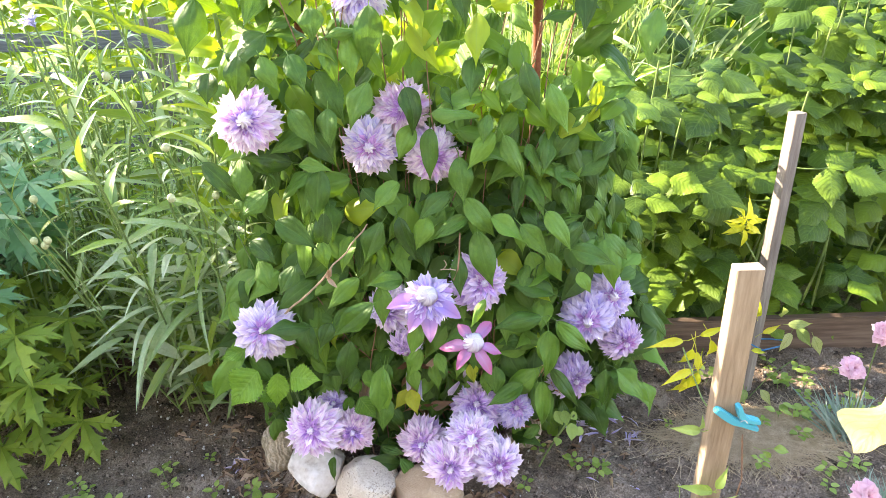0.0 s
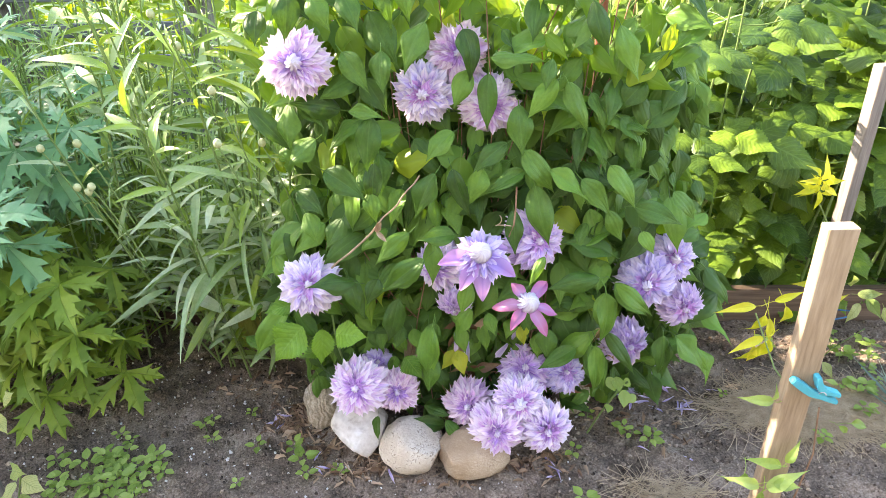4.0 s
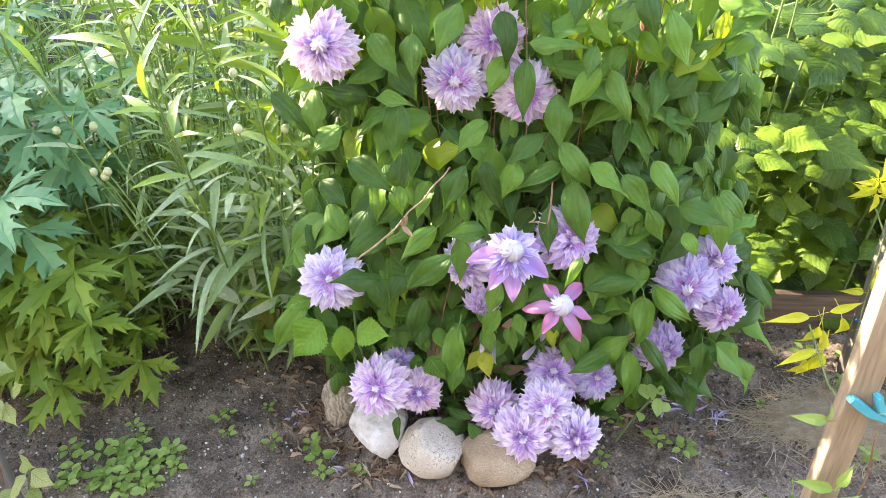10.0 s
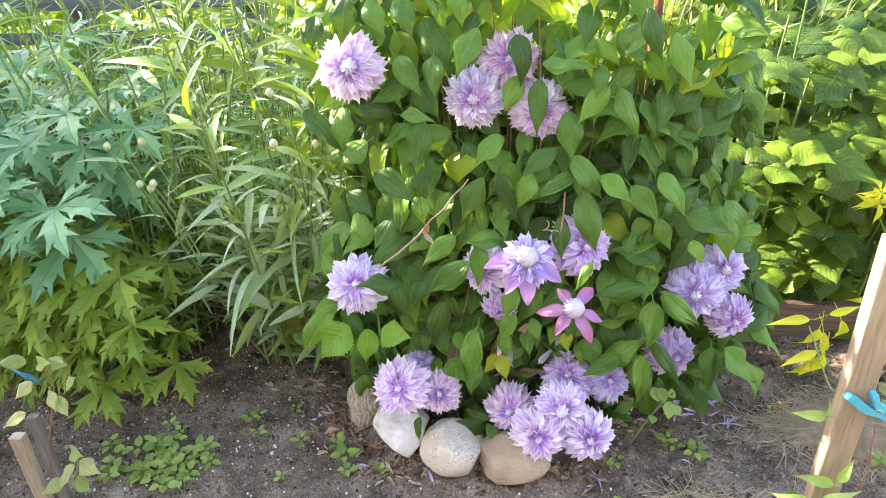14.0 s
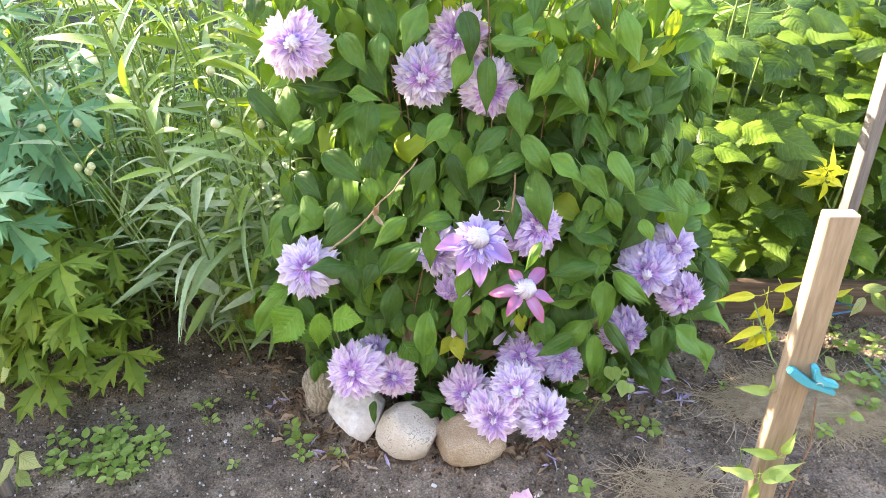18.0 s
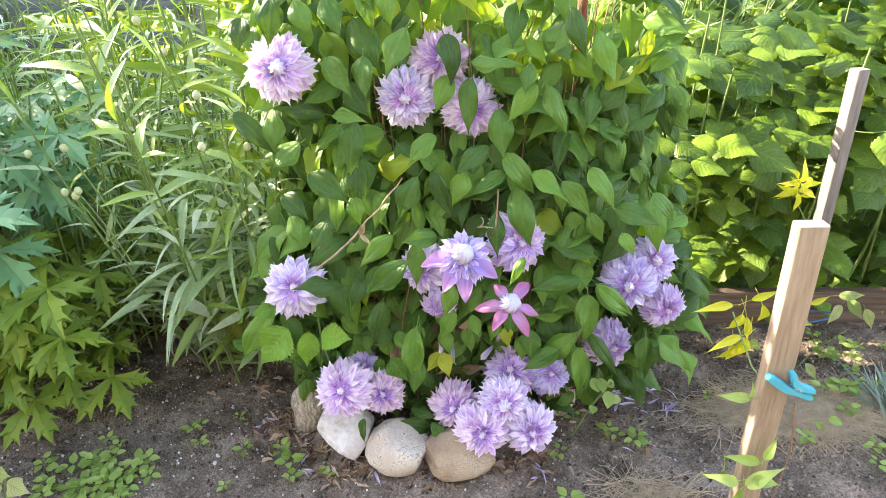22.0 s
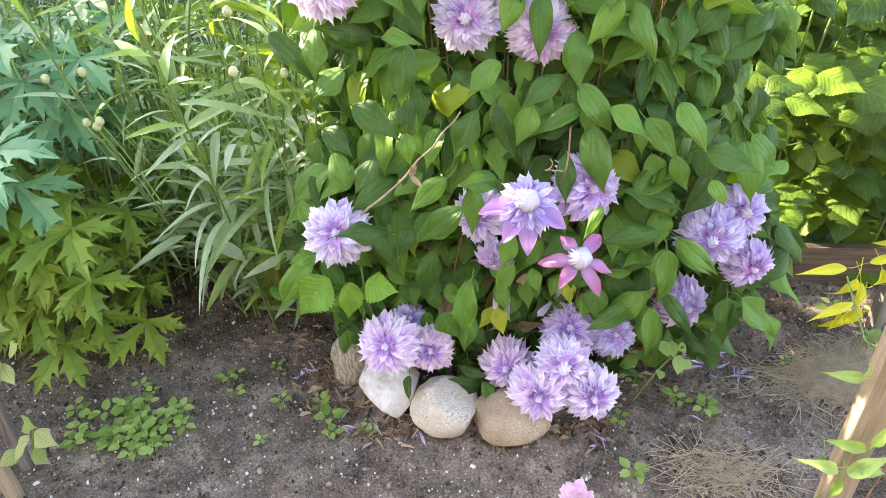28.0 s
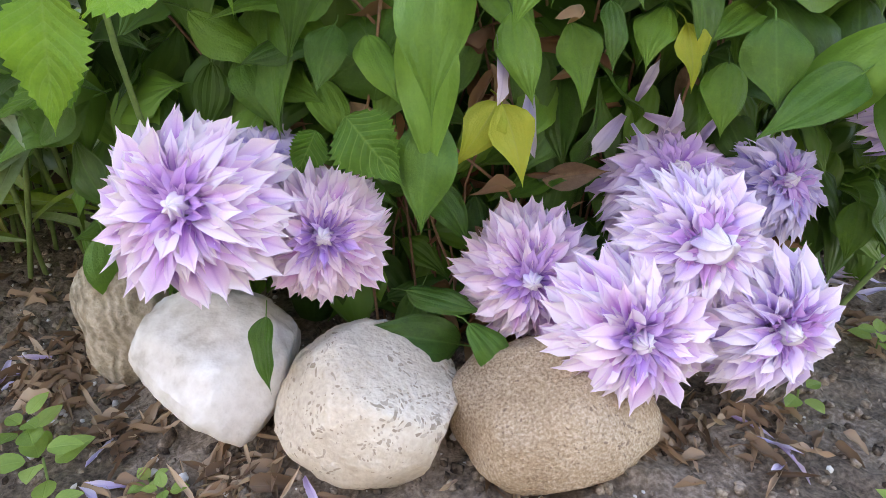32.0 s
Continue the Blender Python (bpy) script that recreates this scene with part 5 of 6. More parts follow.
# broad bright leaves standing behind, between cornflower and clematis
tall = thing("tall_herb", "tall herb with broad lance-shaped leaves lit from behind", "herb")
HERB = [leaf_geo(lance(0.13, 0.4), 3, 9, 0.3, 0.2 + 0.1 * k, 0.1, seed=k + 5) for k in range(3)]
LIT = leaf_material("herb_leaf", ((0.0, (0.1, 0.2, 0.03)), (0.5, (0.18, 0.3, 0.04)), (1.0, (0.28, 0.4, 0.06))), (1.8, 1.5, 0.4), "long", (0.3, 0.42, 0.12), through=0.5)
HERB_ME = [mesh_of("leaf", V, F, LIT, U) for V, F, U in HERB]
rh = random.Random(33)
for sx, sy, h in ((-0.16, 0.26, 1.05), (-0.24, 0.33, 1.12), (-0.08, 0.3, 1.15), (-0.36, 0.42, 1.15), (-0.55, 0.5, 1.1)):
    pts = curve_points(on_soil(sx, sy, -0.01), (sx + 0.03, sy - 0.04, h), 0.02, 8, (1, 0, 0))
    tube("stem", pts, 0.004, STEM, tall, 6)
    for i in range(16):
        s = 0.45 + 0.55 * i / 16
        a = i * 2.4 + rh.uniform(-0.4, 0.4)
        p = Vector((sx + 0.03 * s, sy - 0.04 * s, h * s))
        piece("leaf", HERB_ME[i % 3], tall, at(p, (math.cos(a), math.sin(a) * 0.7 - 0.3, rh.uniform(0.1, 0.9)), (0, -0.4, 1), rh.uniform(0.09, 0.15), rh.uniform(0.8, 1.1)))

# ---- delphinium: large cut leaves ----
LOBE_RIM = ((0.035, 0.0, 0.0), (0.1, 0.24, 0.2), (0.15, 0.42, 0.34), (0.23, 0.53, 0.42), (0.31, 0.66, 0.48), (0.215, 0.6, 0.54), (0.17, 0.6, 0.58), (0.165, 0.7, 0.66), (0.245, 0.9, 0.72), (0.14, 0.8, 0.78), (0.085, 0.84, 0.84), (0.05, 0.95, 0.92), (0.004, 1.07, 1.0))


def cut_leaf(seed):
    """A palmate leaf: five lobes, narrow at the foot, each cut into forward-pointing teeth."""
    r, V, F, U = random.Random(seed), [], [], []
    for n, (mid, length) in enumerate(((-118, 0.72), (-59, 0.9), (0, 1.0), (59, 0.9), (118, 0.72))):
        ang, drop, fat = radians(mid + r.uniform(-5, 5)), r.uniform(0.05, 0.4), r.uniform(0.9, 1.12)
        for hand in (-1, 1):
            base = len(V)
            for x, y, c in LOBE_RIM:
                x *= fat * r.uniform(0.88, 1.12)
                y *= r.uniform(0.97, 1.03)
                for k in (0.0, 0.5, 1.0):
                    px, py = hand * x * k * length, (c + (y - c) * k) * length
                    rad = math.hypot(px, py)
                    z = 0.12 * math.sin(rad * 2.4) - drop * rad * rad + 0.22 * abs(px) + 0.012 * math.sin(py * 17 + n + hand)
                    V.append((px * math.cos(ang) - py * math.sin(ang), px * math.sin(ang) + py * math.cos(ang), z))
                    U.append((0.5 + 0.5 * hand * k, min(py, 1.0)))
            for i in range(len(LOBE_RIM) - 1):
                for k in range(2):
                    q = base + i * 3 + k
                    F.append((q, q + 1, q + 4, q + 3)[::hand])
    tri = [t for f in F for t in ((f[0], f[1], f[2]), (f[0], f[2], f[3]))]
    return np.array(V, dtype=float), np.array(tri), np.array(U)


CUT = [cut_leaf(k) for k in range(5)]
CUT_NEW = [mesh_of("leaf", V, F, PALM, U) for V, F, U in CUT]
CUT_OLD = [mesh_of("leaf", V, F, OLDPALM, U) for V, F, U in CUT]
rp = random.Random(44)
delph = thing("delphinium", "delphinium with large deeply cut green leaves, yellowish near the soil", "delphinium")
spots = [((-0.665, 0.050, 0.505), 0.1), ((-0.640, 0.150, 0.664), 0.11), ((-0.534, 0.020, 0.376), 0.115), ((-0.604, 0.090, 0.134), 0.085), ((-0.713, 0.000, 0.313), 0.1), ((-0.745, 0.150, 0.602), 0.1), ((-0.541, 0.200, 0.620), 0.09),
         ((-0.528, 0.150, 0.163), 0.07), ((-0.737, 0.120, 0.177), 0.08), ((-0.768, 0.050, 0.400), 0.1), ((-0.650, 0.120, 0.417), 0.1), ((-0.829, 0.300, 0.717), 0.11), ((-0.756, 0.350, 0.765), 0.1), ((-0.601, 0.200, 0.531), 0.1), ((-0.850, 0.100, 0.125), 0.09), ((-0.532, 0.180, 0.320), 0.09)]
root = Vector((-0.78, 0.3, 0))
for k in range(180):
    if k < len(spots):
        p, size = Vector(spots[k][0]), spots[k][1]
    else:
        p = Vector((rp.uniform(-1.6, -0.6), rp.uniform(0.12, 0.6), rp.uniform(0.08, 0.66)))
        size = rp.uniform(0.085, 0.125)
        if k >= 146:
            p = Vector((rp.uniform(-0.98, -0.5), rp.uniform(-0.02, 0.14), rp.uniform(0.1, 0.6)))
            p.x -= 0.25 * max(0.0, p.z - 0.3)
    old = p.z < 0.43
    d = Vector((rp.uniform(-0.6, 0.6), -0.8, -0.35 if old else rp.uniform(-0.6, 0.2)))
    face = Vector((rp.uniform(-0.35, 0.35), -0.8, 0.9))
    piece("leaf", (CUT_OLD if old else CUT_NEW)[k % 5], delph, at(p, d, face, size * 1.12))
    rt = root + Vector(((p.x - root.x) * 0.55, 0, 0))
    tube("leaf_stalk", curve_points(rt, p, 0.04, 6, (0, 0, 1)), 0.002, STEM, delph, 5)

# unseen foliage added along the bed to keep sun off the soil
bedb = Batch()
for k in range(500):
    x = rp.uniform(-2.6, -1.28)
    bedb.add(CUT[k % 5], at((x, rp.uniform(-0.45, 1.0), rp.uniform(0.08, 1.05)), (rp.uniform(-0.6, 0.6), -0.8, rp.uniform(-0.6, 0.2)), (rp.uniform(-0.4, 0.4), -0.5, 1), rp.uniform(0.09, 0.13)))
tagged(piece("bed_foliage", bedb.mesh("bed_foliage", PALM)), "unseen cut-leaved foliage added further along the bed to block the sun", "delphinium leaves", kind="stuff")

# ---- raspberry canes ----
def toothed(k, nu, nv, tooth):
    return leaf_geo(heart_leaf(0.36, 0.36), nu, nv, 0.2, 0.05 + 0.07 * k, 0.16, teeth=1, tooth=tooth, seed=k, pleat=0.003, bow=0.25 + 0.2 * (k % 2))


RLEAF = [toothed(k, 2, 22, 0.05) for k in range(4)]
RFINE = [leaf_geo(heart_leaf(0.33, 0.37), 4, 32, 0.3, (0.12, 0.05, 0.2, 0.1)[k], 0.3, teeth=1, tooth=0.085, seed=k + 9, pleat=0.007, twist=0.35 * (k - 1.5)) for k in range(4)]
RLEAF_ME = [mesh_of("leaflet", V, F, RASP, U) for V, F, U in (toothed(k, 3, 34, 0.075) for k in range(4))]
rr = random.Random(55)
far_leaves = Batch()
made = 0


def spray(p, d, face, size, parent, single):
    """Three leaflets on one stalk."""
    global made
    d = Vector(d).normalized()
    side = d.cross(Vector(face)).normalized()
    for k, (off, dd, q) in enumerate(((d * size * 0.3, d, 1.0), (Vector(), d * 0.45 + side, 0.82), (Vector(), d * 0.45 - side, 0.82))):
        m = at(Vector(p) + off, dd, Vector(face) + Vector((rr.uniform(-0.2, 0.2), rr.uniform(-0.2, 0.2), 0)), size * q * rr.uniform(0.9, 1.1))
        g = rr.randrange(4)
        if single:
            made += 1
            piece("leaflet", RLEAF_ME[g], parent, m)
        else:
            far_leaves.add(RLEAF[g], m)


canes = []
for k in range(58):
    x, y = 0.56 + 1.5 * rr.random(), 0.53 + 0.85 * rr.random() ** 1.4
    if k < 9:
        x, y = 0.6 + 0.16 * k, 0.52 + 0.03 * (k % 3)
    h = rr.uniform(0.5, 0.85) if y < 0.7 else rr.uniform(0.8, 1.2)
    cane = thing("raspberry_cane", "green raspberry cane with toothed pleated leaves", "raspberry cane", "raspberry canes")
    canes.append(cane)
    top = Vector((x + rr.uniform(-0.12, 0.12), y - rr.uniform(0.02, 0.14), h))
    foot = on_soil(x, y, -0.01) if y < 0.6 else Vector((x, y, -0.01))
    pts = curve_points(foot, top, rr.uniform(-0.02, 0.04), 9, (1, 0, 0))
    tube("stem", pts, [0.0034] * 5 + [0.0024] * 5, STEM, cane, 6)
    n = int(h * 11)
    for i in range(n):
        s = 0.12 + 0.88 * i / n
        j = min(int(s * 9), 8)
        p = pts[j].lerp(pts[j + 1], s * 9 - j)
        a = i * 2.4 + rr.uniform(-0.5, 0.5)
        out = Vector((math.cos(a), math.sin(a) * 0.8 - 0.35, rr.uniform(0.0, 0.4)))
        tip = p + out.normalized() * rr.uniform(0.05, 0.1)
        single = made < 300 and y < 0.72 and x < 1.35 and out.y < 0
        if single:
            tube("leaf_stalk", curve_points(p, tip, -0.006, 4), 0.0014, STEM, cane, 5)
        spray(tip, out + Vector((0, 0, -0.35)), Vector((rr.uniform(-0.3, 0.3), -0.6, 1)), rr.uniform(0.085, 0.135) * (0.65 if s > 0.93 else 1), cane, single)
for k in range(130):
    p = Vector((rr.uniform(0.6, 1.5), rr.uniform(0.54, 0.8), rr.uniform(0.34, 0.74)))
    spray(p, (rr.gauss(0, 0.6), -0.7, rr.uniform(-0.5, 0.1)), (rr.uniform(-0.3, 0.3), -0.6, 1), rr.uniform(0.07, 0.11), None, False)
tagged(piece("raspberry_foliage", far_leaves.mesh("raspberry_foliage", RASP)), "dense toothed raspberry leaves on far canes", "raspberry leaves", kind="stuff")

SPROUT = leaf_material("sprout_leaf", ((0.0, (0.06, 0.15, 0.018)), (0.5, (0.1, 0.24, 0.026)), (1.0, (0.22, 0.42, 0.045))), (1.5, 1.5, 0.5), "pinnate", (0.24, 0.42, 0.1), rough=0.45, puff=0.6, through=0.3)

# raspberry sprouts inside the clematis
sprout = thing("raspberry_sprout", "young raspberry sprout with bright toothed leaves at the clematis foot", "raspberry sprout")
tube("stem", curve_points((0.02, 0.1, 0.0), (-0.03, 0.02, 0.31), 0.02, 7, (-1, 0, 0)), 0.002, STEM, sprout, 6)
for p, d, size, w in (((-0.015, -0.030, 0.304), (1, -0.4, 0.15), 0.066, 1.2), ((-0.076, -0.020, 0.312), (-0.75, -0.4, -0.75), 0.09, 1.2), ((-0.041, -0.020, 0.306), (-0.05, -0.3, -1), 0.075, 0.85), ((-0.090, 0.000, 0.348), (-0.9, -0.3, -0.1), 0.06, 0.9),
                      ((-0.040, 0.000, 0.258), (-0.9, -0.3, -0.3), 0.06, 1.0), ((0.104, 0.000, 0.230), (0.6, -0.4, -0.7), 0.055, 1.2), ((0.083, 0.020, 0.216), (-0.4, -0.4, -0.8), 0.035, 1.2)):
    g = RFINE[rr.randrange(4)]
    piece("leaflet", mesh_of("leaflet", g[0], g[1], SPROUT, g[2]), sprout, at(p, d, (rr.uniform(-0.6, 0.6), -0.9, rr.uniform(0.3, 1.2)), size, w))

# ---- grass and far growth ----
GRASSG = [leaf_geo(strap(0.014), 1, 8, 0.5, 0.1 + 0.2 * k, seed=k, twist=0.6 * (k - 1)) for k in range(4)]
rg = random.Random(66)
gb = Batch()
for k in range(520):
    x, y = rg.uniform(0.45, 0.95), rg.uniform(0.85, 1.15)
    gb.add(GRASSG[k % 4], at((x, y, rg.uniform(-0.02, 0.5)), (rg.gauss(0.15, 0.3), rg.gauss(-0.1, 0.25), 1), (rg.uniform(-1, 1), -1, 0.2), rg.uniform(0.3, 0.7), rg.uniform(0.4, 0.9)))
for k in range(420):
    x, y = rg.uniform(-2.2, 0.35), rg.uniform(0.62, 1.5)
    gb.add(GRASSG[k % 4], at((x, y, -0.02), (rg.gauss(0.1, 0.3), rg.gauss(-0.1, 0.25), 1), (rg.uniform(-1, 1), -1, 0.2), rg.uniform(0.3, 0.7), rg.uniform(0.5, 1.0)))
tagged(piece("grass", gb.mesh("grass", GRASS_SUNLIT)), "tall green grass behind the bed, coloured pale as if sunlit", "grass", kind="stuff")

sb = Batch()
for k in range(5200):
    x, y = rg.uniform(-4.5, 5), rg.uniform(2.3, 4.2)
    if x < 0.4:
        y += 0.6
    z = rg.uniform(0, 2.4 if x > 0.5 else 1.5)
    sb.add(CLEAF[k % 9], at((x, y, z), (rg.gauss(0, 1), rg.gauss(-0.3, 0.5), rg.gauss(-0.4, 0.6)), (rg.gauss(0, 0.5), -0.6, 0.8), rg.uniform(0.1, 0.2)))
# leaf screen added out of view on the left to block the sun
for k in range(2300):
    sb.add(CUT[k % 5], at((rg.uniform(-4.8, -3.9), rg.uniform(-0.6, 4.2), rg.uniform(0.1, 2.75)), (rg.gauss(0, 0.5), -0.5, rg.uniform(-0.8, 0.1)), (-0.8, -0.2, 0.6), rg.uniform(0.16, 0.26)))
tagged(piece("shrubs", sb.mesh("shrubs", LIT)), "far green shrubs behind, plus an unseen leaf screen added to block the sun", "shrubs", kind="stuff")

# dark leaves added behind the canes so that the gaps look shaded
db = Batch()
for k in range(3000):
    x, y = rg.uniform(0.5, 4.5), rg.uniform(1.65, 2.7)
    db.add(CLEAF[k % 9], at((x, y, rg.uniform(0, 1.75)), (rg.gauss(0, 1), rg.gauss(-0.3, 0.5), rg.gauss(-0.5, 0.6)), (rg.gauss(0, 0.5), -0.8, 0.6), rg.uniform(0.1, 0.19)))
tagged(piece("hedge", db.mesh("hedge", SHADED_SCRUB)), "dark green leaf screen added for the shaded gaps behind the raspberry canes", "hedge", kind="stuff")

# undergrowth beneath canes and behind the bed, with shade put into its colour
ub = Batch()
for k in range(4200):
    x, y = rg.uniform(-1.8, 3.2), 0.5 + 2.0 * rg.random() ** 1.5
    if x < 0.45:
        y = rg.uniform(0.48, 0.7)
    sz = rg.uniform(0.02, 0.05) * (1 if y < 1.0 else 2.2)
    ub.add(CLEAF[k % 9], at((x, y, rg.uniform(0.0, 0.16)), (rg.gauss(0, 1), rg.gauss(-0.4, 0.6), rg.uniform(-0.4, 0.5)), (rg.gauss(0, 0.4), -0.5, 1), sz))
tagged(piece("undergrowth", ub.mesh("undergrowth", SHADED_SCRUB)), "low green weeds under the canes, coloured darker for the shade there", "weeds", kind="stuff")

# ---- seedlings and weeds ----
SMALL = [leaf_geo(ovate(0.36, 0.45, 2.2), 2, 8, 0.2, 0.15, 0.08, seed=k) for k in range(4)]
SMALL_ME = [mesh_of("leaf", V, F, WEED, U) for V, F, U in SMALL]
rw = random.Random(77)


def seedling(place, size, leaves, label="small bright green seedling growing in the soil"):
    w = thing("seedling", label, "seedling", "weed seedlings", at=on_soil(place[0], place[1]))
    h = size * rw.uniform(0.8, 1.3)
    tube("stem", curve_points((0, 0, -0.006), (rw.uniform(-0.004, 0.004), 0, h), 0.0, 3), 0.0009, STEM, w, 5)
    a0 = rw.random() * 6.28
    for i in range(leaves):
        a = a0 + i * 1.57 + rw.uniform(-0.2, 0.2)
        lv = i // 2
        q = size * (1.0 if lv == 0 else 0.8)
        piece("leaf", SMALL_ME[i % 4], w, at((0.3 * q * math.cos(a), 0.3 * q * math.sin(a), h * (0.75 + 0.25 * lv)), (math.cos(a), math.sin(a) - 0.15, rw.uniform(0.0, 0.5)), (0, -0.2, 1), q, rw.uniform(0.85, 1.1)))
    return w


for p, s, n in (((-0.340, 0.045, 0.000), 0.022, 4), ((-0.332, 0.063, 0.000), 0.016, 4), ((-0.318, 0.018, 0.000), 0.018, 4), ((-0.107, -0.053, 0.000), 0.028, 6), ((-0.095, -0.082, 0.000), 0.02, 4), ((0.582, 0.007, 0.000), 0.024, 6), ((0.599, 0.031, 0.000), 0.016, 4),
                ((-0.214, -0.004, -0.000), 0.02, 4), ((-0.259, 0.099, -0.000), 0.014, 4), ((-0.225, -0.098, 0.000), 0.014, 4), ((-0.025, -0.070, 0.000), 0.013, 4), ((-0.591, 0.171, 0.000), 0.016, 4), ((-0.639, 0.147, 0.000), 0.013, 2),
                ((0.429, -0.018, -0.000), 0.018, 4), ((0.472, 0.088, 0.000), 0.017, 4), ((0.464, 0.114, 0.000), 0.015, 4), ((0.540, 0.051, 0.000), 0.02, 6), ((0.555, 0.044, 0.000), 0.016, 4), ((0.779, 0.159, 0.000), 0.012, 4),
                ((1.052, -0.002, 0.000), 0.02, 6), ((1.103, 0.004, 0.000), 0.022, 6), ((1.130, 0.011, 0.000), 0.018, 4), ((1.037, -0.040, 0.000), 0.018, 4), ((1.109, 0.282, 0.000), 0.02, 6), ((1.150, 0.280, 0.000), 0.02, 6), ((1.105, 0.378, 0.000), 0.02, 4),
                ((0.429, -0.150, 0.000), 0.026, 4), ((0.442, -0.142, 0.000), 0.018, 4), ((-0.132, -0.020, 0.000), 0.024, 6), ((-0.038, -0.057, 0.000), 0.012, 4), ((-0.513, 0.016, 0.000), 0.018, 4), ((-0.477, -0.004, 0.000), 0.016, 4), ((-0.594, -0.069, 0.000), 0.024, 6), ((-0.573, -0.114, 0.000), 0.02, 4)):
    seedling(p, s, n)
for k in range(40):
    a, q = rw.random() * 6.28, math.sqrt(rw.random())
    c = Vector((-0.472, -0.100, 0.000))
    seedling((c.x + math.cos(a) * q * 0.11, c.y + math.sin(a) * q * 0.07), rw.uniform(0.015, 0.027), 4, "small seedling in a dense patch of weeds")
for k in range(30):
    seedling((rw.uniform(0.92, 1.4), rw.uniform(0.02, 0.42)), rw.uniform(0.012, 0.03), rw.choice((4, 6)), "small green weed among the straw")
weed_sprig = [((0.492, 0.030, 0.159), 0.03), ((0.508, 0.030, 0.160), 0.03), ((0.525, 0.020, 0.135), 0.035), ((0.547, 0.020, 0.122), 0.025), ((0.497, 0.020, 0.099), 0.025), ((0.536, 0.030, 0.148), 0.025)]
sprig = thing("weed", "leafy green weed at the clematis foot", "weed")
tube("stem", curve_points((0.466, 0.046, 0.000), (0.528, 0.020, 0.155), 0.01, 6), 0.0022, STEM, sprig, 6)
for p, s in weed_sprig:
    piece("leaf", SMALL_ME[0], sprig, at(p, (rw.uniform(-1, 1), -0.5, rw.uniform(-0.5, 0.3)), (0, -0.8, 0.7), s))

# ---- garden pinks ----
def garden_pink(place, flowers, label, r, tall=1.0):
    g = thing("garden_pink", label, "garden pink", "garden pinks", at=place)
    b = Batch()
    for k in range(150):
        b.add(GRASSG[k % 4], at((r.gauss(0, 0.014), r.gauss(0, 0.014), -0.005), (r.gauss(0, 0.5), r.gauss(0, 0.5), 1), (r.uniform(-1, 1), -1, 0.2), r.uniform(0.05, 0.12) * tall, 1.9))
    tagged(piece("foliage", b.mesh("foliage", GREYLEAF), g), "blue-grey grassy leaves", kind="stuff")
    for n, f in enumerate(flowers):
        o = Vector(f) - Vector(place)
        tube("flower_stalk", curve_points((0, 0, 0), o - Vector((0, -0.004, 0.008)), 0.01, 6), 0.0014, STEM, g, 5)
        wh = whorls(((11, 1.0, 5, 3.4), (10, 0.9, 22, 3.3), (9, 0.75, 40, 3.2), (8, 0.55, 60, 3.0)), 300 + n).mesh("flower", PINK)
        piece("flower", wh, g, Matrix.Translation(o) @ axes((0, 0.6, 0.8), (0, -0.75, 0.6)).to_4x4() @ Matrix.Scale(0.024, 4), "frilled pink flower")
    return g


garden_pink((1.161, 0.105, 0.000), ((1.025, -0.030, 0.286), (1.072, -0.020, 0.354)), "garden pink with frilled pink flowers and blue-grey leaves", random.Random(81))
garden_pink((1.108, -0.101, 0.000), ((0.913, -0.280, 0.231),), "garden pink with a single pink flower near the stake", random.Random(82), 0.6)
garden_pink((0.348, -0.265, 0.000), ((0.318, -0.300, 0.151),), "low garden pink with one pink flower in front of the stones", random.Random(83), 0.3)
vine("young_vine", "young vine with a large cream-yellow leaf", [(1.176, -0.097, 0.000), (0.832, -0.420, 0.445), (0.807, -0.420, 0.513)],
     [((0.796, -0.420, 0.536), (-0.45, -0.3, -1), 0.09), ((0.809, -0.420, 0.529), (0.6, -0.2, 0.4), 0.05)], PALEGOLD, random.Random(11), STEM, 0.0015, 1.05, [leaf_geo(ovate(0.46, 0.55, 3.2), 5, 18, 0.15, 0.2, 0.5, seed=5)])

# ---- straw, litter, fallen petals, perlite, clods ----
rs = random.Random(91)
stb = Batch()
for (cx, cy, _), sx, sy, n in (((0.955, 0.117, 0.000), 0.16, 0.075, 5200), ((0.582, -0.123, 0.000), 0.09, 0.05, 320)):
    for k in range(n):
        x, y = cx + rs.gauss(0, sx * 0.5), cy + rs.gauss(0, sy * 0.5)
        a, q = rs.gauss(0, 0.9) + (3.14 if rs.random() < 0.5 else 0), rs.uniform(0.03, 0.09)
        p = on_soil(x, y, rs.uniform(0.0, 0.012))
        e = on_soil(x + math.cos(a) * q, y + math.sin(a) * q, rs.uniform(0.0, 0.014))
        stb.add(tube_geo(curve_points(p, e, rs.uniform(-0.008, 0.012), 4, (rs.uniform(-1, 1), rs.uniform(-1, 1), 0.4)), rs.uniform(0.00035, 0.00075), 4), IDENT)
tagged(piece("straw", stb.mesh("straw", STRAW)), "dry straw mulch lying on the soil", "straw", kind="stuff")

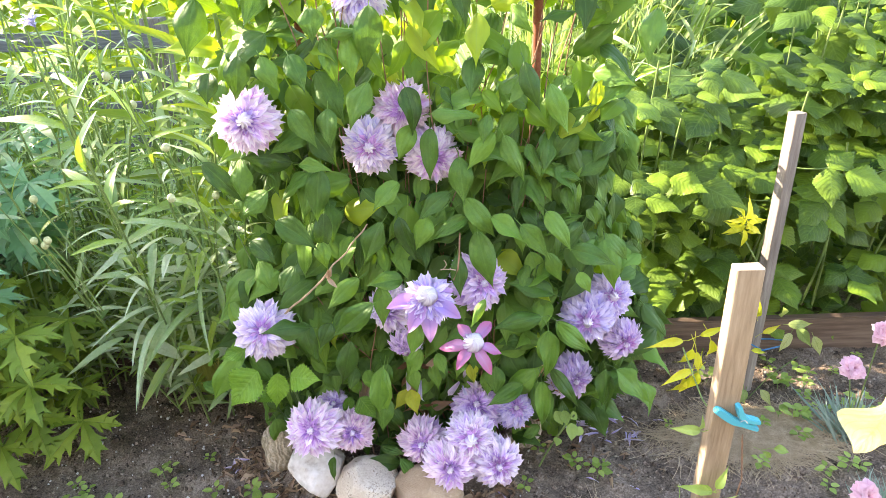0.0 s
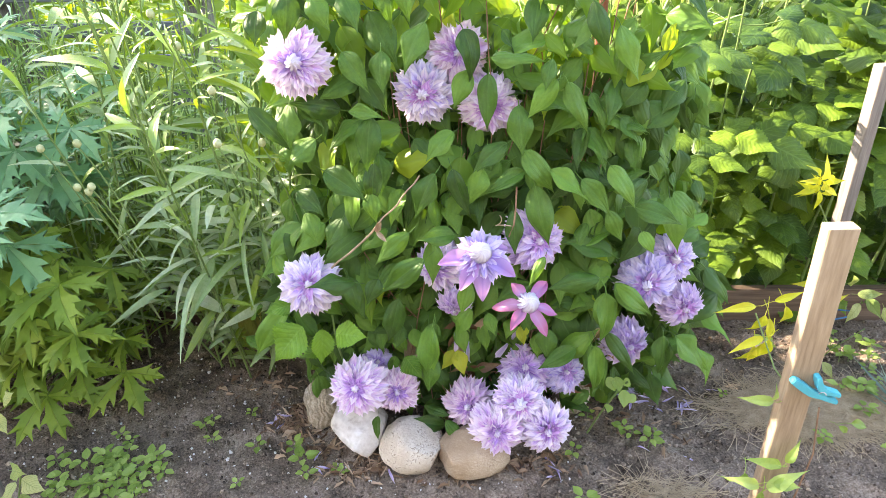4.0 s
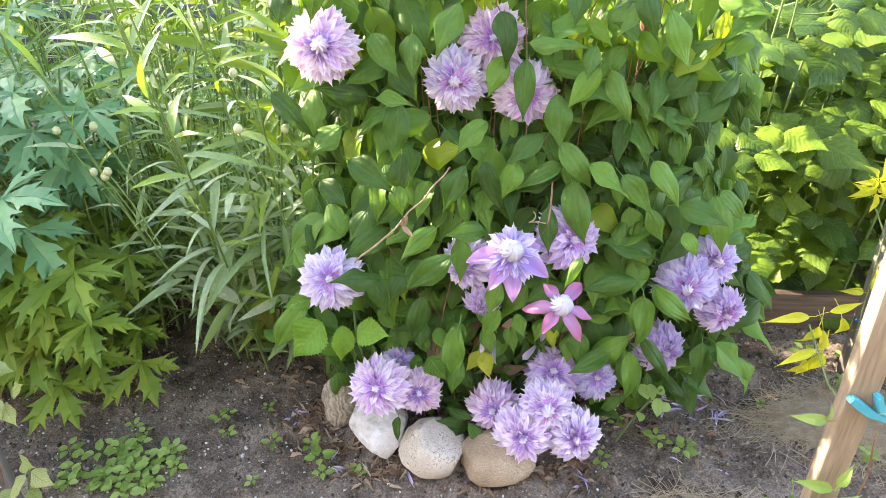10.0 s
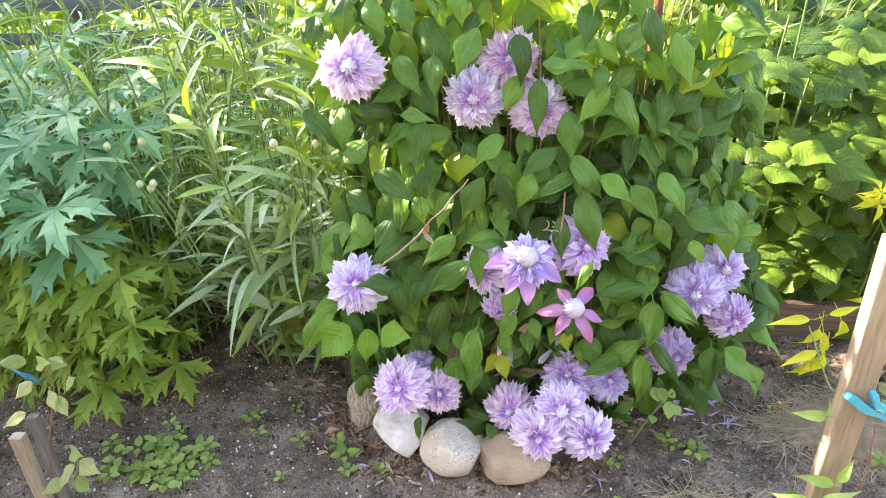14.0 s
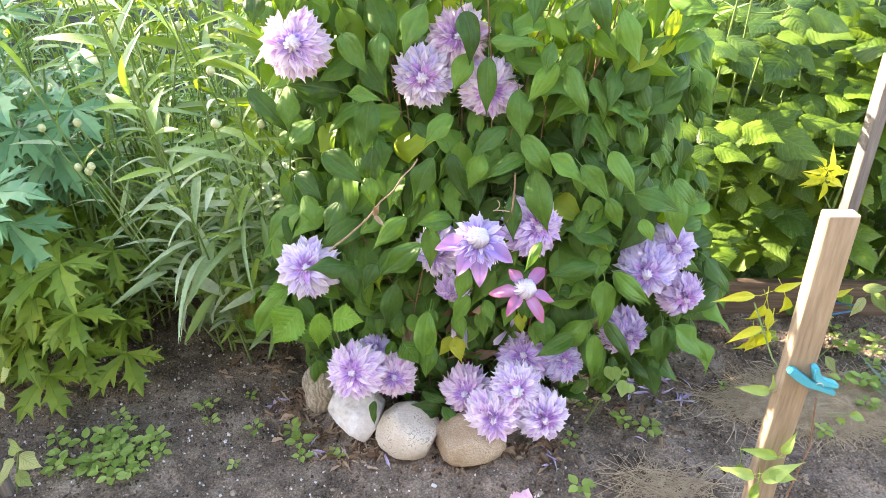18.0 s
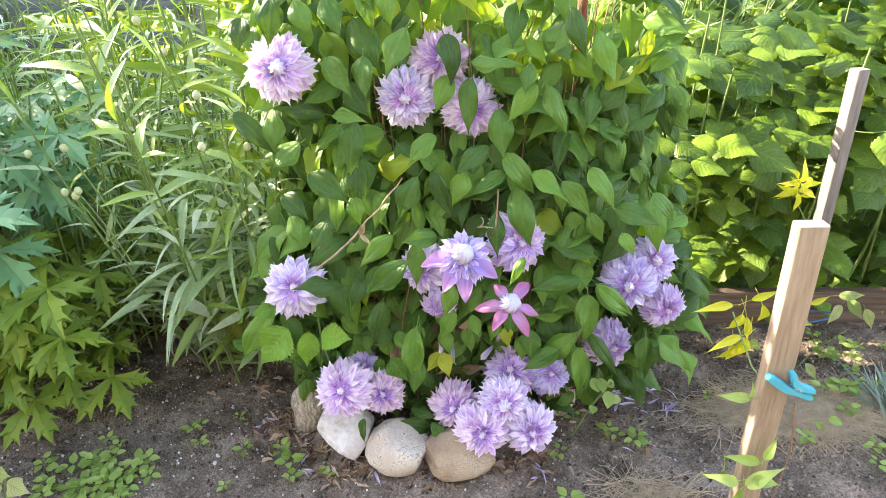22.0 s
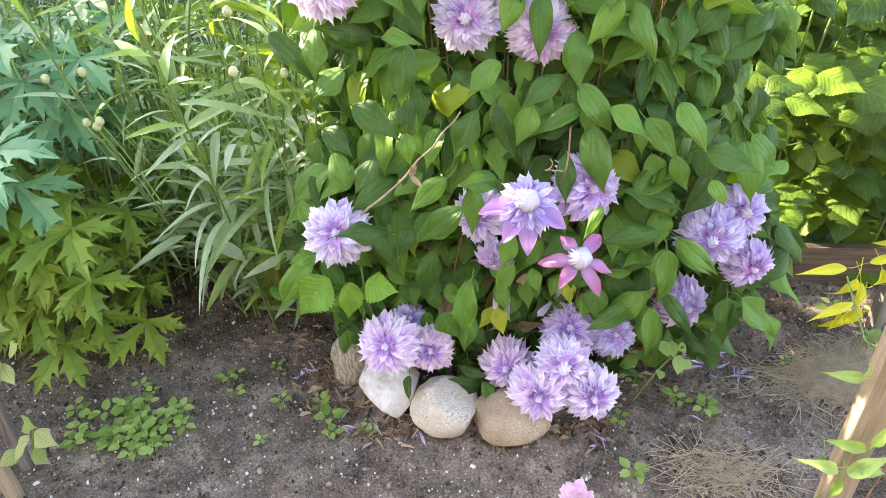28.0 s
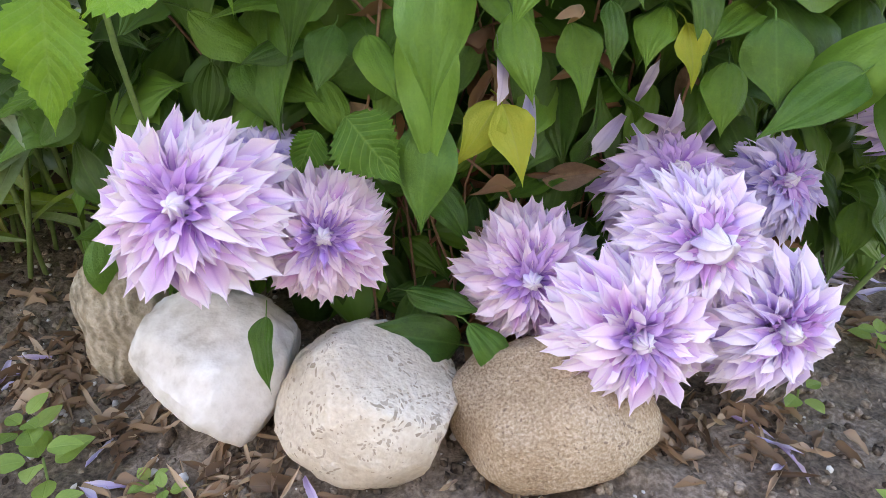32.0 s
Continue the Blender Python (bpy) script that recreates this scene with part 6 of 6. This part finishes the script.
DRYG = [leaf_geo(lance(0.085 + 0.035 * k, 0.4), 3, 9, 0.2, -0.5 + 0.35 * k, 0.6, seed=k, twist=1.3 - 0.8 * k, bow=-1.1) for k in range(4)]
lb = Batch()
for (cx, cy, _), sx, sy, n in (((-0.145, 0.066, 0.000), 0.06, 0.05, 190), ((0.03, -0.05, 0.0), 0.025, 0.02, 40), ((-0.009, -0.069, 0.000), 0.05, 0.02, 60), ((0.367, -0.045, -0.000), 0.07, 0.03, 70), ((0.572, 0.069, 0.000), 0.08, 0.05, 40), ((0.204, -0.091, -0.000), 0.12, 0.02, 24), ((-0.260, 0.189, 0.000), 0.14, 0.05, 40), ((-0.080, -0.004, 0.000), 0.03, 0.02, 40)):
    for k in range(n):
        x, y = cx + rs.gauss(0, sx * 0.6), cy + rs.gauss(0, sy * 0.6)
        a = rs.random() * 6.28
        lb.add(DRYG[k % 4], at(on_soil(x, y, 0.003), (math.cos(a), math.sin(a), rs.uniform(-0.05, 0.25)), (rs.gauss(0, 0.4), rs.gauss(0, 0.4), 1), rs.uniform(0.011, 0.034), rs.uniform(0.4, 1.1)))
tagged(piece("leaf_litter", lb.mesh("leaf_litter", DRY)), "dry curled brown leaves scattered on the soil", "dry leaves", kind="stuff")

FALLEN = [mesh_of("fallen_petal", *leaf_geo(lance(0.085, 0.45), 2, 6, 0.8, 0.35 - 0.3 * k, 0.5, seed=k, twist=0.9)[:2], FADED, leaf_geo(lance(0.12, 0.5), 2, 6)[2]) for k in range(3)]


def fallen(p, size):
    a = rs.random() * 6.28
    ob = piece("fallen_petal", FALLEN[rs.randrange(3)], None, at(on_soil(p[0], p[1], 0.004), (math.cos(a), math.sin(a), 0.1), (rs.gauss(0, 0.4), rs.gauss(0, 0.4), 1), size))
    return tagged(ob, "wilted lavender petal lying on the soil", "petal", "fallen petals")


for k in range(52):
    c = (0.631, 0.207, 0.000)
    fallen((c[0] + rs.gauss(0, 0.04), c[1] + rs.gauss(0, 0.055)), rs.uniform(0.028, 0.05))
for p in ((0.558, 0.005, -0.000), (0.660, -0.032, 0.000), (0.752, 0.185, 0.000), (0.387, -0.058, 0.000), (-0.065, -0.073, 0.000), (-0.051, -0.057, 0.000), (-0.178, 0.067, 0.000), (-0.164, 0.086, 0.000), (-0.195, 0.057, 0.000), (0.064, -0.061, 0.000), (-0.203, 0.099, 0.000), (-0.186, 0.074, 0.000), (-0.090, -0.037, 0.000), (0.372, -0.053, 0.000), (0.388, -0.075, -0.000), (0.370, -0.030, 0.000)):
    fallen(p, rs.uniform(0.026, 0.038))

LIMELEAF = leaf_material("yellowing_leaf", ((0.0, (0.17, 0.28, 0.02)), (0.5, (0.28, 0.4, 0.03)), (1.0, (0.44, 0.48, 0.05))), (1.3, 1.3, 0.5), "long", (0.4, 0.45, 0.1))

for d in ((0.5, -0.2, 1), (0.2, -0.3, 1), (0.6, -0.3, -0.6)):
    g = DRYG[1]
    piece("withered_bud", mesh_of("withered_bud", g[0], g[1], DRY, g[2]), clematis, at((0.074, -0.023, 0.503), d, (0.3, -1, 0.2), 0.024, 1.5), "withered brown bud scale")

# ---- withered bits in the clematis foot ----
for p, d, s in (((0.352, 0.1, 0.235), (0.1, -0.2, -1), 0.05), ((0.214, 0.080, 0.236), (0, -0.2, -1), 0.05), ((0.102, 0.070, 0.221), (0.2, -0.2, -1), 0.06), ((0.239, 0.060, 0.162), (1, -0.2, 0.2), 0.05), ((0.186, 0.030, 0.141), (0.8, -0.2, -0.6), 0.03),
                ((0.084, 0.030, 0.190), (0.6, -0.3, -0.7), 0.03), ((0.200, 0.060, 0.225), (0.3, -0.2, -1), 0.04)):
    g = DEAD[rs.randrange(4)]
    piece("withered_leaf", mesh_of("withered_leaf", g[0], g[1], DRY, g[2]), clematis, at(p, d, (rs.gauss(0, 0.3), -1, 0.3), s, 1.2), "withered brown leaf")
for p, d, s in (((0.308, 0.075, 0.215), (0.3, -0.3, 0.9), 0.04), ((0.3, 0.075, 0.205), (-0.7, -0.3, -0.8), 0.045), ((0.315, 0.075, 0.205), (0.9, -0.3, -0.3), 0.045), ((0.33, 0.07, 0.19), (0.1, -0.3, 1), 0.045), ((0.36, 0.07, 0.185), (0.1, -0.3, 1), 0.045), ((0.305, 0.07, 0.2), (0.3, -0.4, -0.9), 0.035),
                ((0.197, 0.020, 0.272), (0, -0.2, -1), 0.05), ((0.223, 0.040, 0.237), (0, -0.2, -1), 0.06)):
    g = PET[rs.randrange(14)]
    piece("faded_petal", mesh_of("faded_petal", g[0], g[1], FADED, g[2]), clematis, at(p, d, (rs.gauss(0, 0.5), -1, 0.3), s * 0.85, 1.2), "faded drooping lavender petal")
for p, d, s in (((0.198, 0.020, 0.231), (-0.6, -0.4, -0.8), 0.05), ((0.201, 0.020, 0.230), (0.3, -0.4, -1), 0.055), ((0.321, 0.040, 0.274), (0.2, -0.3, -1), 0.045)):
    g = CLEAF[2]
    piece("leaf", mesh_of("leaf", g[0], g[1], LIMELEAF, g[2]), clematis, at(p, d, (0.2, -1, 0.4), s, 0.9), "yellowing leaf")

# perlite crumbs and soil clods
def crumbs(name, count, size, material, label, seed, x_to=1.35, sink=0.3):
    r = random.Random(seed)
    bm = bmesh.new()
    bmesh.ops.create_icosphere(bm, subdivisions=1, radius=1.0)
    V0 = np.array([v.co[:] for v in bm.verts])
    F0 = np.array([[v.index for v in f.verts] for f in bm.faces])
    bm.free()
    U0 = np.zeros((len(V0), 2))
    b = Batch()
    for k in range(count):
        x, y = r.uniform(-1.3, x_to), r.uniform(-0.5, 0.45)
        s = size * r.uniform(0.35, 1.0) ** 1.5 * (1.8 if r.random() < 0.04 else 1)
        q = V0 * (1 + 0.35 * np.array([[r.uniform(-1, 1)] for _ in V0]))
        m = Matrix.Translation(on_soil(x, y, s * (0.6 - sink))) @ Euler((r.random() * 6, r.random() * 6, r.random() * 6)).to_matrix().to_4x4() @ Matrix.Diagonal((s, s * r.uniform(0.6, 1), s * r.uniform(0.5, 0.9), 1))
        b.add((q, F0, U0), m)
    return tagged(piece(name, b.mesh(name, material)), label, "soil crumbs", kind="stuff")


crumbs("perlite", 1700, 0.0036, PERLITE, "white perlite crumbs scattered on the soil", 101, 0.45)
crumbs("clods", 15000, 0.0056, CLOD, "small crumbly clods of grey-brown soil", 102, sink=0.45)
